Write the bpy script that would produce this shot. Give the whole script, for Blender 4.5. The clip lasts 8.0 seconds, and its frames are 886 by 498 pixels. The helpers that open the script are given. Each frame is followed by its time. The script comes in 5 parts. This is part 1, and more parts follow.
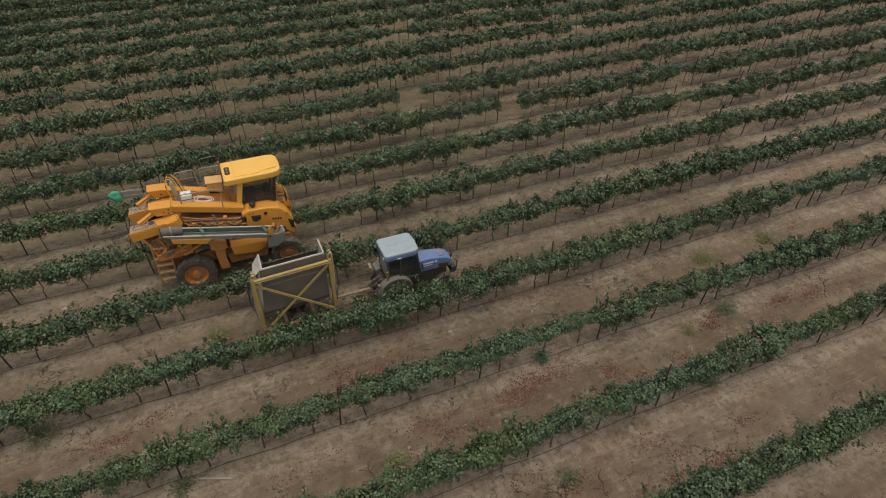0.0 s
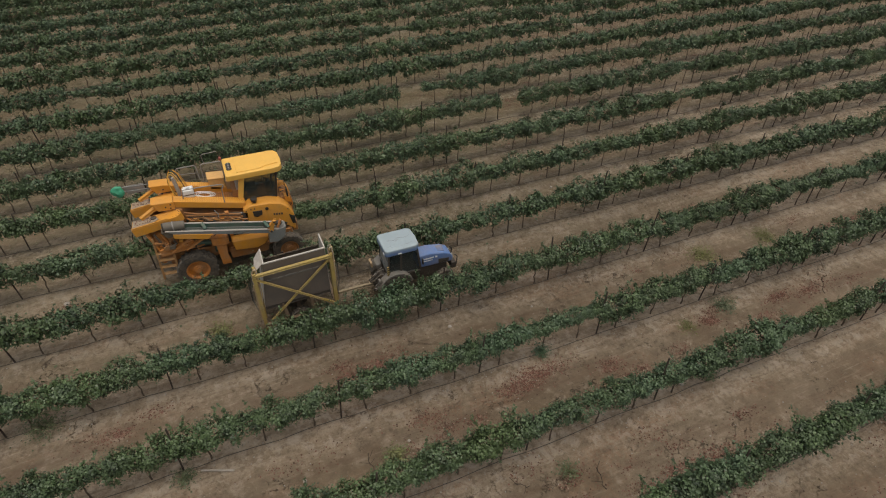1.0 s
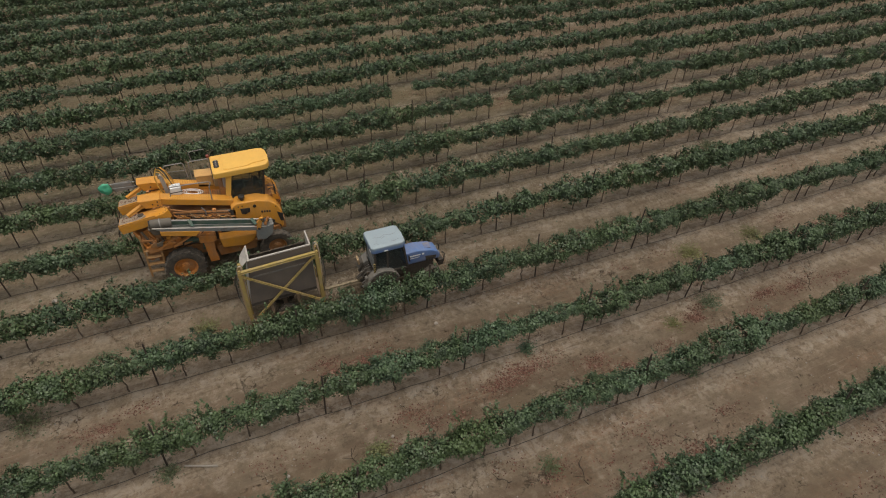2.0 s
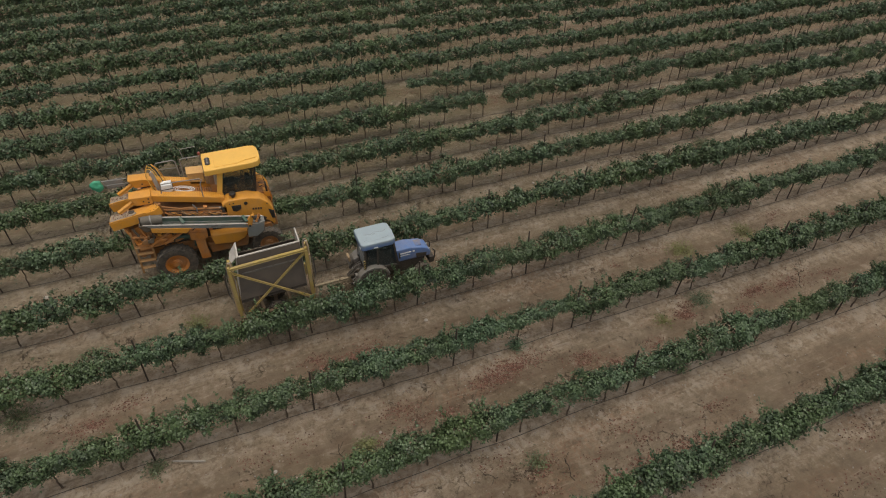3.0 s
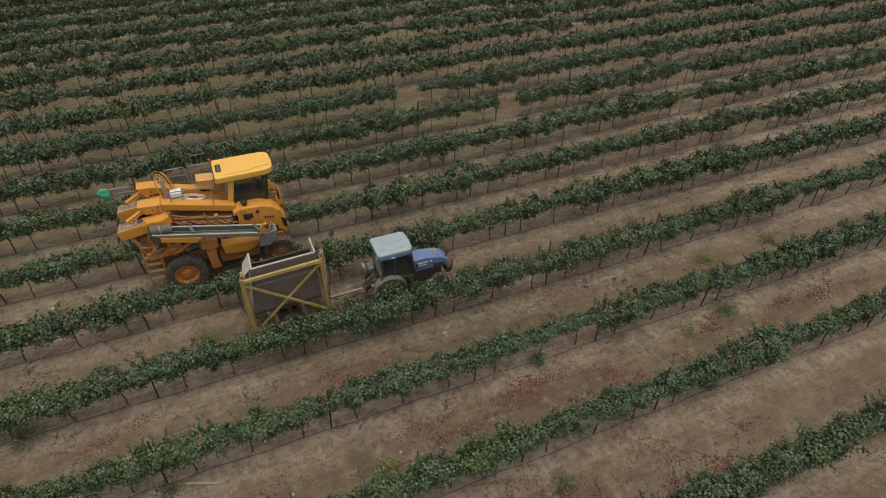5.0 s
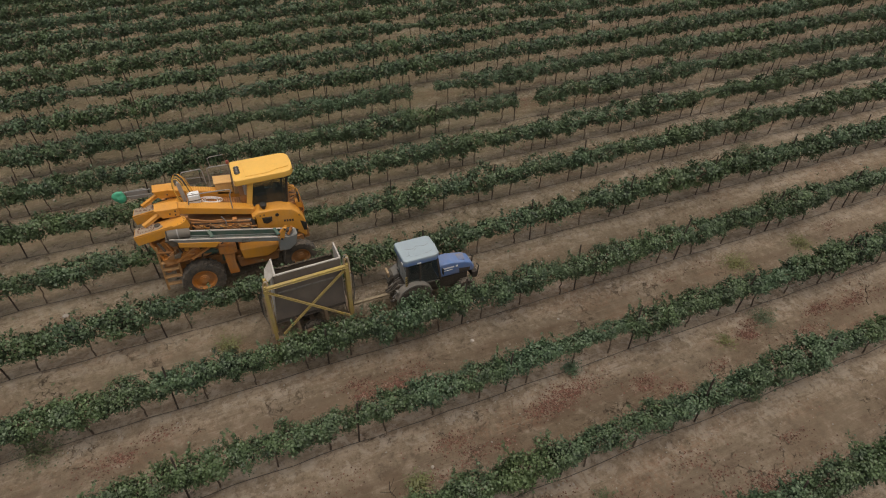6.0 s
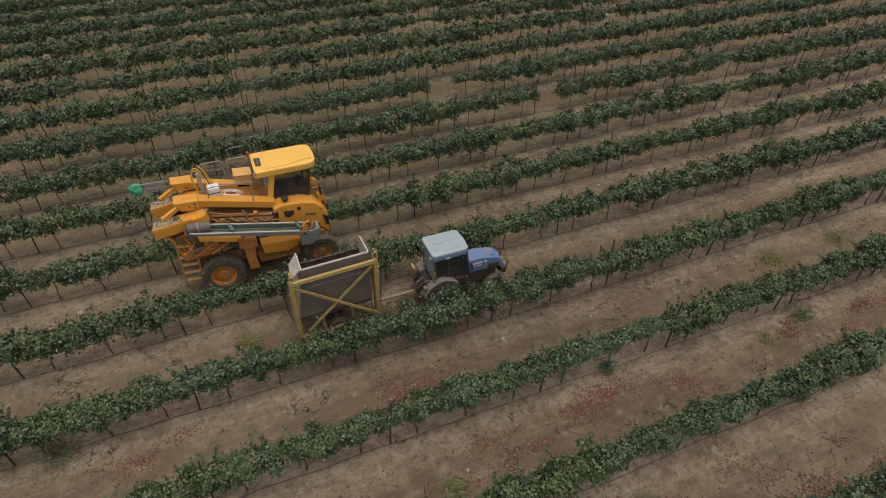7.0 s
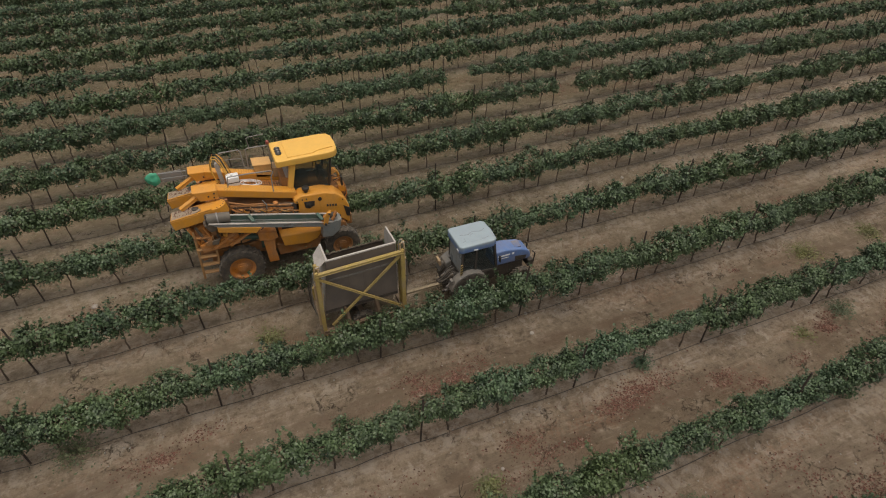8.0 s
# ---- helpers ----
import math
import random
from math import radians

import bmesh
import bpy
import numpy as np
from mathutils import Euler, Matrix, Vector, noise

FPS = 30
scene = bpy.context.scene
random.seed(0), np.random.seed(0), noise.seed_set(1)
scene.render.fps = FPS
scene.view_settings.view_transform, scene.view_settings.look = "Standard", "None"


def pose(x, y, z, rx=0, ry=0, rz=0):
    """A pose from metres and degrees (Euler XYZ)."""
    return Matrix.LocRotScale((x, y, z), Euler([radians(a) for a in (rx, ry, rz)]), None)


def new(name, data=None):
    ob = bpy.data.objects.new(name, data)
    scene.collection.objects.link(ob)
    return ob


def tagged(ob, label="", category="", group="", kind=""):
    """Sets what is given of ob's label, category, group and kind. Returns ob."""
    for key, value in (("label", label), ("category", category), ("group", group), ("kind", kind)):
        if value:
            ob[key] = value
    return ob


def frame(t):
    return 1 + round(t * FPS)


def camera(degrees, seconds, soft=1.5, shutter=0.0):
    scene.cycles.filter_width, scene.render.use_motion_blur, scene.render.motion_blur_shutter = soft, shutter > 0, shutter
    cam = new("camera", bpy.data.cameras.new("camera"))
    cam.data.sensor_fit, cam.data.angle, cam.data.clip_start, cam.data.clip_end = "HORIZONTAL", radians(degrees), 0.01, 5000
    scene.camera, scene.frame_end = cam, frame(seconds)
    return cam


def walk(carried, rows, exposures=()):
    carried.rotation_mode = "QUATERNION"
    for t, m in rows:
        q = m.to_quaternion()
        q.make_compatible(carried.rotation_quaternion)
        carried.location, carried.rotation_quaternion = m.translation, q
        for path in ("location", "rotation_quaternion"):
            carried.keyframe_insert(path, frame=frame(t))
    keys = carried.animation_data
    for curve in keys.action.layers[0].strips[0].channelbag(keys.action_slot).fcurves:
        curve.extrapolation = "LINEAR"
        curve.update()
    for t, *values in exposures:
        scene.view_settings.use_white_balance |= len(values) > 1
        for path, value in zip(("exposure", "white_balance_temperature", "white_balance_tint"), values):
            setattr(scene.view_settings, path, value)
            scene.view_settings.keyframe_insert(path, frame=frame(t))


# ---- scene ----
FOV = 73.88
cam = camera(FOV, 8.0, soft=1.1)
# seconds, eye x y z, yaw, pitch, roll
ROWS = [
    (0.0, 3.250, -7.223, 14.930, -23.34, -39.61, 0.80),
    (0.5, 3.125, -7.332, 14.913, -23.25, -39.63, 0.77),
    (1.0, 3.201, -7.391, 14.906, -23.25, -39.70, 0.83),
    (1.5, 3.385, -7.512, 14.881, -23.30, -39.64, 0.84),
    (3.0, 3.911, -7.920, 14.836, -23.09, -39.71, 0.77),
    (3.5, 3.976, -7.918, 14.815, -23.09, -39.70, 0.79),
    (4.0, 3.932, -7.709, 14.814, -23.08, -39.74, 0.73),
    (4.5, 3.812, -7.414, 14.751, -23.07, -39.69, 0.75),
    (6.0, 3.051, -6.097, 14.361, -23.02, -39.75, 0.70),
    (6.5, 2.729, -5.725, 14.060, -23.03, -39.71, 0.72),
    (7.0, 2.392, -5.357, 13.792, -22.95, -39.80, 0.69),
    (7.5, 2.067, -5.044, 13.507, -23.00, -39.80, 0.73),
    (8.0, 1.750, -4.793, 13.180, -22.94, -39.70, 0.72),
]
walk(cam, [(t, pose(x, y, z, 90 + pitch, 0, yaw) @ pose(0, 0, 0, 0, 0, roll)) for t, x, y, z, yaw, pitch, roll in ROWS],
     exposures=[(0.0, -0.03, 6900, 8), (4.5, -0.03, 6900, 8), (6.0, 0.0, 7000, 10), (8.0, 0.0, 7000, 10)])

# ---- sky and light: an overcast day ----
SUN_HEIGHT, SUN_TURN = 83.0, 165.0
world = bpy.data.worlds.new("overcast_sky")
scene.world = world
world.use_nodes = True
wn = world.node_tree
sky = wn.nodes.new("ShaderNodeTexSky")
sky.sky_type = "NISHITA"
sky.sun_disc = False
sky.sun_elevation = radians(SUN_HEIGHT)
sky.sun_rotation = radians(SUN_TURN)
sky.air_density, sky.dust_density, sky.ozone_density = 1.0, 6.0, 1.0
wn.nodes["Background"].inputs["Strength"].default_value = 0.15
cloud = wn.nodes.new("ShaderNodeHueSaturation")  # cloud takes most of the blue out of the sky
cloud.inputs["Saturation"].default_value = 0.45
wn.links.new(sky.outputs["Color"], cloud.inputs["Color"])
wn.links.new(cloud.outputs["Color"], wn.nodes["Background"].inputs["Color"])
sun_data = bpy.data.lights.new("sun", "SUN")
sun_data.energy, sun_data.angle, sun_data.color = 0.6, radians(85), (1.0, 0.95, 0.88)
sun = new("sun", sun_data)
sun.matrix_world = pose(0, 0, 60, 90 - SUN_HEIGHT, 0, 180 - SUN_TURN)

# ---- materials ----
class Net:
    """A material's nodes, put together by short calls."""

    def __init__(self, name):
        self.m = bpy.data.materials.new(name)
        self.m.use_nodes = True
        self.t = self.m.node_tree
        self.b = self.t.nodes["Principled BSDF"]

    def put(self, socket, value):
        if isinstance(value, bpy.types.NodeSocket):
            self.t.links.new(value, socket)
        else:
            socket.default_value = value

    def node(self, kind, out=0, **given):
        n = self.t.nodes.new(kind)
        for key, value in given.items():
            self.put(n.inputs[int(key[1:])] if key[0] == "i" and key[1:].isdigit() else n.inputs[key.replace("_", " ")], value)
        return n.outputs[out]

    def pos(self):
        return self.node("ShaderNodeTexCoord", 3)

    def noise(self, scale, vector=None, detail=4.0, rough=0.55, distort=0.0, stretch=None):
        vector = vector or self.pos()
        if stretch:
            vector = self.node("ShaderNodeVectorMath", i0=vector, i1=stretch)
            vector.node.operation = "MULTIPLY"
        return self.node("ShaderNodeTexNoise", 0, Vector=vector, Scale=scale, Detail=detail, Roughness=rough, Distortion=distort)

    def ramp(self, value, *stops):
        s = self.node("ShaderNodeValToRGB", 0, i0=value)
        e = s.node.color_ramp.elements
        while len(e) < len(stops):
            e.new(0.5)
        for el, (at, c) in zip(e, stops):
            el.position = at
            el.color = (c, c, c, 1) if isinstance(c, (int, float)) else (*c, 1)
        return s

    def mix(self, fac, a, b, how="MIX"):
        n = self.t.nodes.new("ShaderNodeMix")
        n.data_type, n.blend_type = "RGBA", how
        for k, v in ((0, fac), (6, a), (7, b)):
            if k and isinstance(v, tuple) and len(v) == 3:
                v = (*v, 1)
            self.put(n.inputs[k], v)
        return n.outputs[2]

    def math(self, how, a, b=0.0, c=0.0):
        n = self.t.nodes.new("ShaderNodeMath")
        n.operation = how
        for k, v in enumerate((a, b, c)):
            self.put(n.inputs[k], v)
        return n.outputs[0]

    def bump(self, height, strength=0.3, distance=0.01):
        self.put(self.b.inputs["Normal"], self.node("ShaderNodeBump", Height=height, Strength=strength, Distance=distance))

    def done(self, color, rough=0.6, metal=0.0, spec=0.5):
        if isinstance(color, tuple):
            color = (*color[:3], 1)
        self.put(self.b.inputs["Base Color"], color)
        self.put(self.b.inputs["Roughness"], rough)
        self.put(self.b.inputs["Metallic"], metal)
        self.put(self.b.inputs["Specular IOR Level"], spec)
        return self.m


DUST = (0.30, 0.235, 0.165)


def paint(name, color, dust=0.35, rough=0.45, chips=0.0, scale=1.0, metal=0.0, stain=(0.07, 0.05, 0.035)):
    """Paint or sheet with a film of dust, run-down dirt and a few chips."""
    n = Net(name)
    d1 = n.ramp(n.noise(3.5 * scale, detail=6), (0.35, 0.0), (0.75, 1.0))
    d2 = n.ramp(n.noise(22 * scale, detail=5), (0.4, 0.0), (0.8, 1.0))
    c = n.mix(n.math("MULTIPLY", d1, dust), color, DUST)
    c = n.mix(n.math("MULTIPLY", d2, dust * 0.55), c, stain)
    streak = n.ramp(n.noise(9 * scale, stretch=(1, 1, 0.15), detail=5), (0.55, 0.0), (0.78, 1.0))
    c = n.mix(n.math("MULTIPLY", streak, dust * 0.6), c, stain)
    if chips:
        ch = n.ramp(n.noise(30 * scale, detail=8, rough=0.65), (0.66, 0.0), (0.69, 1.0))
        c = n.mix(n.math("MULTIPLY", ch, chips), c, (0.12, 0.065, 0.035))
    r = n.math("ADD", n.math("MULTIPLY", d1, 0.3), rough)
    n.bump(n.noise(60 * scale), 0.08, 0.004)
    return n.done(c, r, metal)


def soil():
    """Vineyard soil: banded along the rows (grey crust by the hose, paled against canopy shade, brown wheel tracks,
    litter), cracked where it dried.
    """
    n = Net("vineyard_soil")
    p = n.pos()
    sep = n.t.nodes.new("ShaderNodeSeparateXYZ")
    n.put(sep.inputs[0], p)
    warp = n.math("MULTIPLY", n.math("SUBTRACT", n.noise(0.55, p, 5), 0.5), 0.9)
    v = n.math("FRACT", n.math("DIVIDE", n.math("ADD", n.math("ADD", sep.outputs[1], warp), 300.0), 3.0))
    # v: 0 at a row, rising away from the viewer; 1 is just in front of the next row
    # crust colours near 0 and 1 are raised to cancel the canopy's shade
    band = n.ramp(v, (0.0, (0.390, 0.330, 0.258)), (0.08, (0.310, 0.258, 0.196)), (0.24, (0.210, 0.172, 0.124)), (0.40, (0.148, 0.115, 0.077)),
                  (0.58, (0.128, 0.099, 0.067)), (0.68, (0.180, 0.147, 0.106)), (0.78, (0.270, 0.225, 0.170)), (0.90, (0.345, 0.290, 0.222)), (1.0, (0.375, 0.314, 0.242)))
    big = n.noise(0.23, p, 5)
    mid = n.noise(1.7, p, 6, 0.65)
    clod = n.noise(6.0, p, 6, 0.7)
    fine = n.noise(19, p, 8, 0.72)
    grit = n.noise(75, p, 4, 0.7)
    rough = n.ramp(v, (0.28, 1.0), (0.42, 0.35), (0.60, 0.35), (0.72, 1.0))
    along = n.noise(1.0, p, 5, 0.6, stretch=(0.28, 2.2, 1.0))
    c = n.mix(n.ramp(along, (0.36, 0.0), (0.70, 0.7)), band, (0.143, 0.113, 0.077))
    c = n.mix(n.math("MULTIPLY", n.ramp(big, (0.42, 0.0), (0.66, 1.0)), 0.5), c, (0.245, 0.212, 0.166))
    c = n.mix(n.math("MULTIPLY", n.ramp(mid, (0.50, 0.0), (0.70, 1.0)), 0.65), c, (0.096, 0.076, 0.053))
    c = n.mix(n.math("MULTIPLY", n.ramp(mid, (0.30, 1.0), (0.45, 0.0)), 0.65), c, (0.345, 0.308, 0.255))
    c = n.mix(n.math("MULTIPLY", n.math("MULTIPLY", n.ramp(clod, (0.51, 0.0), (0.62, 1.0)), rough), 0.6), c, (0.085, 0.066, 0.046))
    c = n.mix(n.math("MULTIPLY", n.math("MULTIPLY", n.ramp(clod, (0.34, 1.0), (0.44, 0.0)), rough), 0.55), c, (0.345, 0.302, 0.248))
    c = n.mix(n.math("MULTIPLY", n.math("MULTIPLY", n.ramp(fine, (0.54, 0.0), (0.68, 1.0)), rough), 0.5), c, (0.072, 0.056, 0.040))
    c = n.mix(n.math("MULTIPLY", n.math("MULTIPLY", n.ramp(fine, (0.30, 1.0), (0.42, 0.0)), rough), 0.45), c, (0.36, 0.305, 0.245))
    red = n.math("MULTIPLY", n.ramp(n.noise(0.42, p, 4, stretch=(0.6, 1.8, 1)), (0.50, 0.0), (0.66, 1.0)), n.ramp(n.noise(9, p, 6, 0.7), (0.44, 0.0), (0.58, 1.0)))
    c = n.mix(n.math("MULTIPLY", red, 0.48), c, (0.215, 0.120, 0.075))
    streak = n.noise(2.6, p, 6, 0.7, stretch=(0.22, 3.2, 1.0))
    c = n.mix(n.math("MULTIPLY", n.ramp(streak, (0.52, 0.0), (0.66, 1.0)), 0.55), c, (0.112, 0.087, 0.060))
    c = n.mix(n.math("MULTIPLY", n.ramp(streak, (0.30, 1.0), (0.42, 0.0)), 0.45), c, (0.330, 0.292, 0.240))
    # pale crust mottles beside the hoses, dark damp smears beyond
    crust = n.math("MULTIPLY", n.ramp(v, (0.10, 1.0), (0.20, 0.0), (0.72, 0.0), (0.84, 1.0)), n.ramp(n.noise(2.3, p, 7, 0.72, 0.6), (0.50, 0.0), (0.58, 1.0)))
    c = n.mix(n.math("MULTIPLY", crust, 0.45), c, (0.40, 0.365, 0.315))
    damp = n.math("MULTIPLY", n.ramp(v, (0.30, 0.3), (0.45, 1.0), (0.62, 1.0), (0.80, 0.25)), n.ramp(n.noise(0.8, p, 6, 0.65, 0.5, stretch=(0.35, 1.6, 1.0)), (0.50, 0.0), (0.60, 1.0)))
    c = n.mix(n.math("MULTIPLY", damp, 0.42), c, (0.112, 0.076, 0.052))
    # thin dried ground cover, thicker farther up the field
    cover = n.math("MULTIPLY", n.ramp(n.math("DIVIDE", sep.outputs[1], 40.0), (0.12, 0.0), (0.46, 1.0)), n.ramp(n.noise(3.1, p, 6, 0.7), (0.34, 0.20), (0.56, 1.0)))
    c = n.mix(n.math("MULTIPLY", cover, n.ramp(n.math("DIVIDE", sep.outputs[0], 60.0), (0.0, 0.62), (0.12, 0.74), (0.22, 0.68), (0.45, 0.22))), c, (0.130, 0.122, 0.070))
    # drier and paler down the field; brighter light towards the sides is painted in too
    dry = n.math("MULTIPLY", n.ramp(n.math("DIVIDE", n.math("ADD", n.math("SUBTRACT", sep.outputs[1], n.math("ADD", n.math("MULTIPLY", n.math("ABSOLUTE", n.math("SUBTRACT", sep.outputs[0], 11.0)), 0.60), n.math("MAXIMUM", n.math("MULTIPLY", n.math("SUBTRACT", 5.0, sep.outputs[0]), 1.1), 0.0))), 12.0), 20.0), (0.30, 1.0), (0.82, 0.0)), n.ramp(n.noise(0.9, p, 5, 0.6), (0.30, 0.35), (0.60, 1.0)))
    c = n.mix(dry, c, n.mix(1.0, c, (1.27, 1.26, 1.25), "MULTIPLY"))
    c = n.mix(n.math("MULTIPLY", dry, 0.15), c, (0.335, 0.295, 0.235))
    # drying cracks
    wp = n.node("ShaderNodeVectorMath", i0=p, i1=n.node("ShaderNodeTexNoise", 1, Vector=p, Scale=3.0, Detail=5.0))
    vo = n.node("ShaderNodeTexVoronoi", 0, Vector=wp, Scale=1.55, Randomness=1.0)
    vo.node.feature = "DISTANCE_TO_EDGE"
    crack = n.math("MULTIPLY", n.ramp(vo, (0.0, 1.0), (0.030, 0.0)), n.ramp(n.noise(0.45, p, 4), (0.52, 0.0), (0.60, 1.0)))
    crack = n.math("MULTIPLY", crack, n.ramp(n.noise(4.0, p, 3), (0.42, 0.0), (0.50, 1.0)))
    c = n.mix(n.math("MULTIPLY", crack, 0.7), c, (0.045, 0.032, 0.024))
    c = n.mix(1.0, c, (1.055, 0.985, 0.932), "MULTIPLY")
    hgt = n.math("ADD", n.math("MULTIPLY", n.math("ADD", fine, clod), 0.8), n.math("ADD", n.math("MULTIPLY", grit, 0.35), n.math("MULTIPLY", crack, -1.2)))
    hgt = n.math("ADD", hgt, n.math("MULTIPLY", mid, 1.4))
    n.bump(hgt, 1.0, 0.08)
    return n.done(c, 0.93, 0.0, 0.25)


def leaf(name, dark, light, pale):
    """Leaves: each a little different, in tufts coloured lit or shaded, every vine with a cast of its own, a waxy
    sheen.
    """
    n = Net(name)
    geo = n.t.nodes.new("ShaderNodeNewGeometry")
    obj = n.t.nodes.new("ShaderNodeObjectInfo")
    isl, at = geo.outputs["Random Per Island"], geo.outputs["Position"]
    # noise paints shaded hollows and lit tops of the foliage into the leaf colour
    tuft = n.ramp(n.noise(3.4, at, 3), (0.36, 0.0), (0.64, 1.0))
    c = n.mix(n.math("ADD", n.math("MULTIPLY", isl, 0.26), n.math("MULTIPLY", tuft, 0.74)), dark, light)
    c = n.mix(n.ramp(isl, (0.95, 0.0), (0.99, 0.5)), c, pale)
    # vines with an olive or a blue-grey cast, in stretches along the rows
    cast = n.noise(0.42, at, 3)
    c = n.mix(n.math("MULTIPLY", n.ramp(cast, (0.52, 0.0), (0.70, 1.0)), 0.40), c, n.mix(1.0, light, (1.15, 1.10, 0.80), "MULTIPLY"))
    c = n.mix(n.math("MULTIPLY", n.ramp(cast, (0.34, 1.0), (0.48, 0.0)), 0.50), c, n.mix(1.0, light, (0.82, 0.90, 1.08), "MULTIPLY"))
    c = n.mix(n.math("MULTIPLY", obj.outputs["Random"], 0.25), c, (0.085, 0.108, 0.040))
    n.bump(n.noise(70, n.pos(), 3), 0.25, 0.004)
    return n.done(c, n.math("ADD", n.math("MULTIPLY", isl, 0.18), 0.40), 0.0, 0.45)


def bark(name, dark, light, scale=30):
    n = Net(name)
    g = n.noise(scale, detail=6, rough=0.7, stretch=(1, 1, 0.18))
    c = n.mix(n.ramp(g, (0.35, 0.0), (0.7, 1.0)), dark, light)
    n.bump(g, 0.6, 0.01)
    return n.done(c, 0.9, 0.0, 0.2)


def plain(name, color, rough=0.6, metal=0.0, vary=0.25, scale=12):
    n = Net(name)
    g = n.ramp(n.noise(scale, detail=6, rough=0.65), (0.3, 0.0), (0.75, 1.0))
    c = n.mix(n.math("MULTIPLY", g, vary), color, DUST)
    c = n.mix(n.math("MULTIPLY", n.ramp(n.noise(scale * 5, detail=4), (0.45, 0.0), (0.8, 1.0)), vary), c, tuple(0.45 * k for k in color))
    n.bump(n.noise(scale * 6), 0.15, 0.004)
    return n.done(c, rough, metal)


def glass(name, tint, rough=0.03):
    n = Net(name)
    n.b.inputs["Transmission Weight"].default_value = 0.97
    n.b.inputs["IOR"].default_value = 1.4
    film = n.ramp(n.noise(6, detail=5), (0.35, 0.0), (0.8, 1.0))
    return n.done(n.mix(n.math("MULTIPLY", film, 0.15), tint, DUST), n.math("ADD", n.math("MULTIPLY", film, 0.08), rough), 0.0, 0.5)


def dead_leaf():
    n = Net("dead_leaf")
    geo = n.t.nodes.new("ShaderNodeNewGeometry")
    isl = geo.outputs["Random Per Island"]
    c = n.ramp(isl, (0.0, (0.070, 0.040, 0.029)), (0.35, (0.128, 0.060, 0.044)), (0.72, (0.200, 0.094, 0.070)), (0.90, (0.260, 0.160, 0.122)), (1.0, (0.33, 0.26, 0.20)))
    c = n.mix(n.math("MULTIPLY", n.ramp(n.noise(40, geo.outputs["Position"], 4), (0.4, 0.0), (0.7, 1.0)), 0.4), c, (0.10, 0.06, 0.04))
    return n.done(c, 0.85, 0.0, 0.2)


M_SOIL = soil()
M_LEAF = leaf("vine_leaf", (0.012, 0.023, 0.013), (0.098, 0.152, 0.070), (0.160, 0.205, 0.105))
M_WEED = leaf("weed_leaf", (0.070, 0.086, 0.043), (0.120, 0.138, 0.070), (0.18, 0.18, 0.10))
M_DRYWEED = leaf("dry_weed_leaf", (0.120, 0.118, 0.050), (0.190, 0.190, 0.068), (0.23, 0.22, 0.10))
M_STRAW = leaf("dry_grass_blade", (0.160, 0.140, 0.085), (0.260, 0.225, 0.140), (0.34, 0.30, 0.20))
M_TRUNK = bark("vine_bark", (0.060, 0.044, 0.033), (0.180, 0.138, 0.104))
M_POST = bark("weathered_stake", (0.034, 0.026, 0.022), (0.100, 0.078, 0.062), 22)
M_HOSE = plain("black_hose", (0.030, 0.026, 0.022), 0.6, 0.0, 0.3)
M_LITTER = dead_leaf()
M_STONE = plain("pale_stone", (0.33, 0.30, 0.265), 0.85, 0.0, 0.4, 5)
M_TWIG = bark("dry_cane", (0.030, 0.022, 0.017), (0.085, 0.062, 0.045), 25)


# ---- mesh helpers ----
def mesh_of(name, verts, faces, material=None, smooth=False):
    me = bpy.data.meshes.new(name)
    me.from_pydata([tuple(v) for v in verts], [], faces)
    me.update()
    if material:
        me.materials.append(material)
    if smooth:
        me.polygons.foreach_set("use_smooth", [True] * len(me.polygons))
    return me


def quads_mesh(name, verts, quads, material):
    """A mesh from arrays of places (n, 3) and faces (m, 3 or 4)."""
    me = bpy.data.meshes.new(name)
    me.vertices.add(len(verts))
    me.vertices.foreach_set("co", np.ascontiguousarray(verts, dtype=np.float32).ravel())
    me.loops.add(quads.size)
    me.loops.foreach_set("vertex_index", np.ascontiguousarray(quads, dtype=np.int32).ravel())
    me.polygons.add(len(quads))
    me.polygons.foreach_set("loop_start", np.arange(0, quads.size, quads.shape[1], dtype=np.int32))
    me.update(calc_edges=True)
    me.materials.append(material)
    return me


def thing(name, at, label, category, group="", kind=""):
    e = new(name)
    e.location = at
    e.empty_display_size = 0.3
    return tagged(e, label, category, group, kind)


def part(name, bm, material, parent, label="", smooth=False):
    """Links a bmesh, drawn in world places, as one mesh under a thing or a part."""
    root = parent
    while root.parent:
        root = root.parent
    bmesh.ops.translate(bm, verts=bm.verts, vec=-Vector(root.location))
    bmesh.ops.recalc_face_normals(bm, faces=bm.faces)
    me = bpy.data.meshes.new(name)
    bm.to_mesh(me)
    bm.free()
    me.materials.append(material)
    if smooth:
        me.polygons.foreach_set("use_smooth", [True] * len(me.polygons))
        me.set_sharp_from_angle(angle=radians(38))
    ob = new(name, me)
    ob.parent = parent
    return tagged(ob, label) if label else ob


def bevel(bm, geom_edges, width, seg=2):
    if width > 0:
        bmesh.ops.bevel(bm, geom=geom_edges, offset=width, offset_type="OFFSET", segments=seg, profile=0.6, affect="EDGES", clamp_overlap=True)


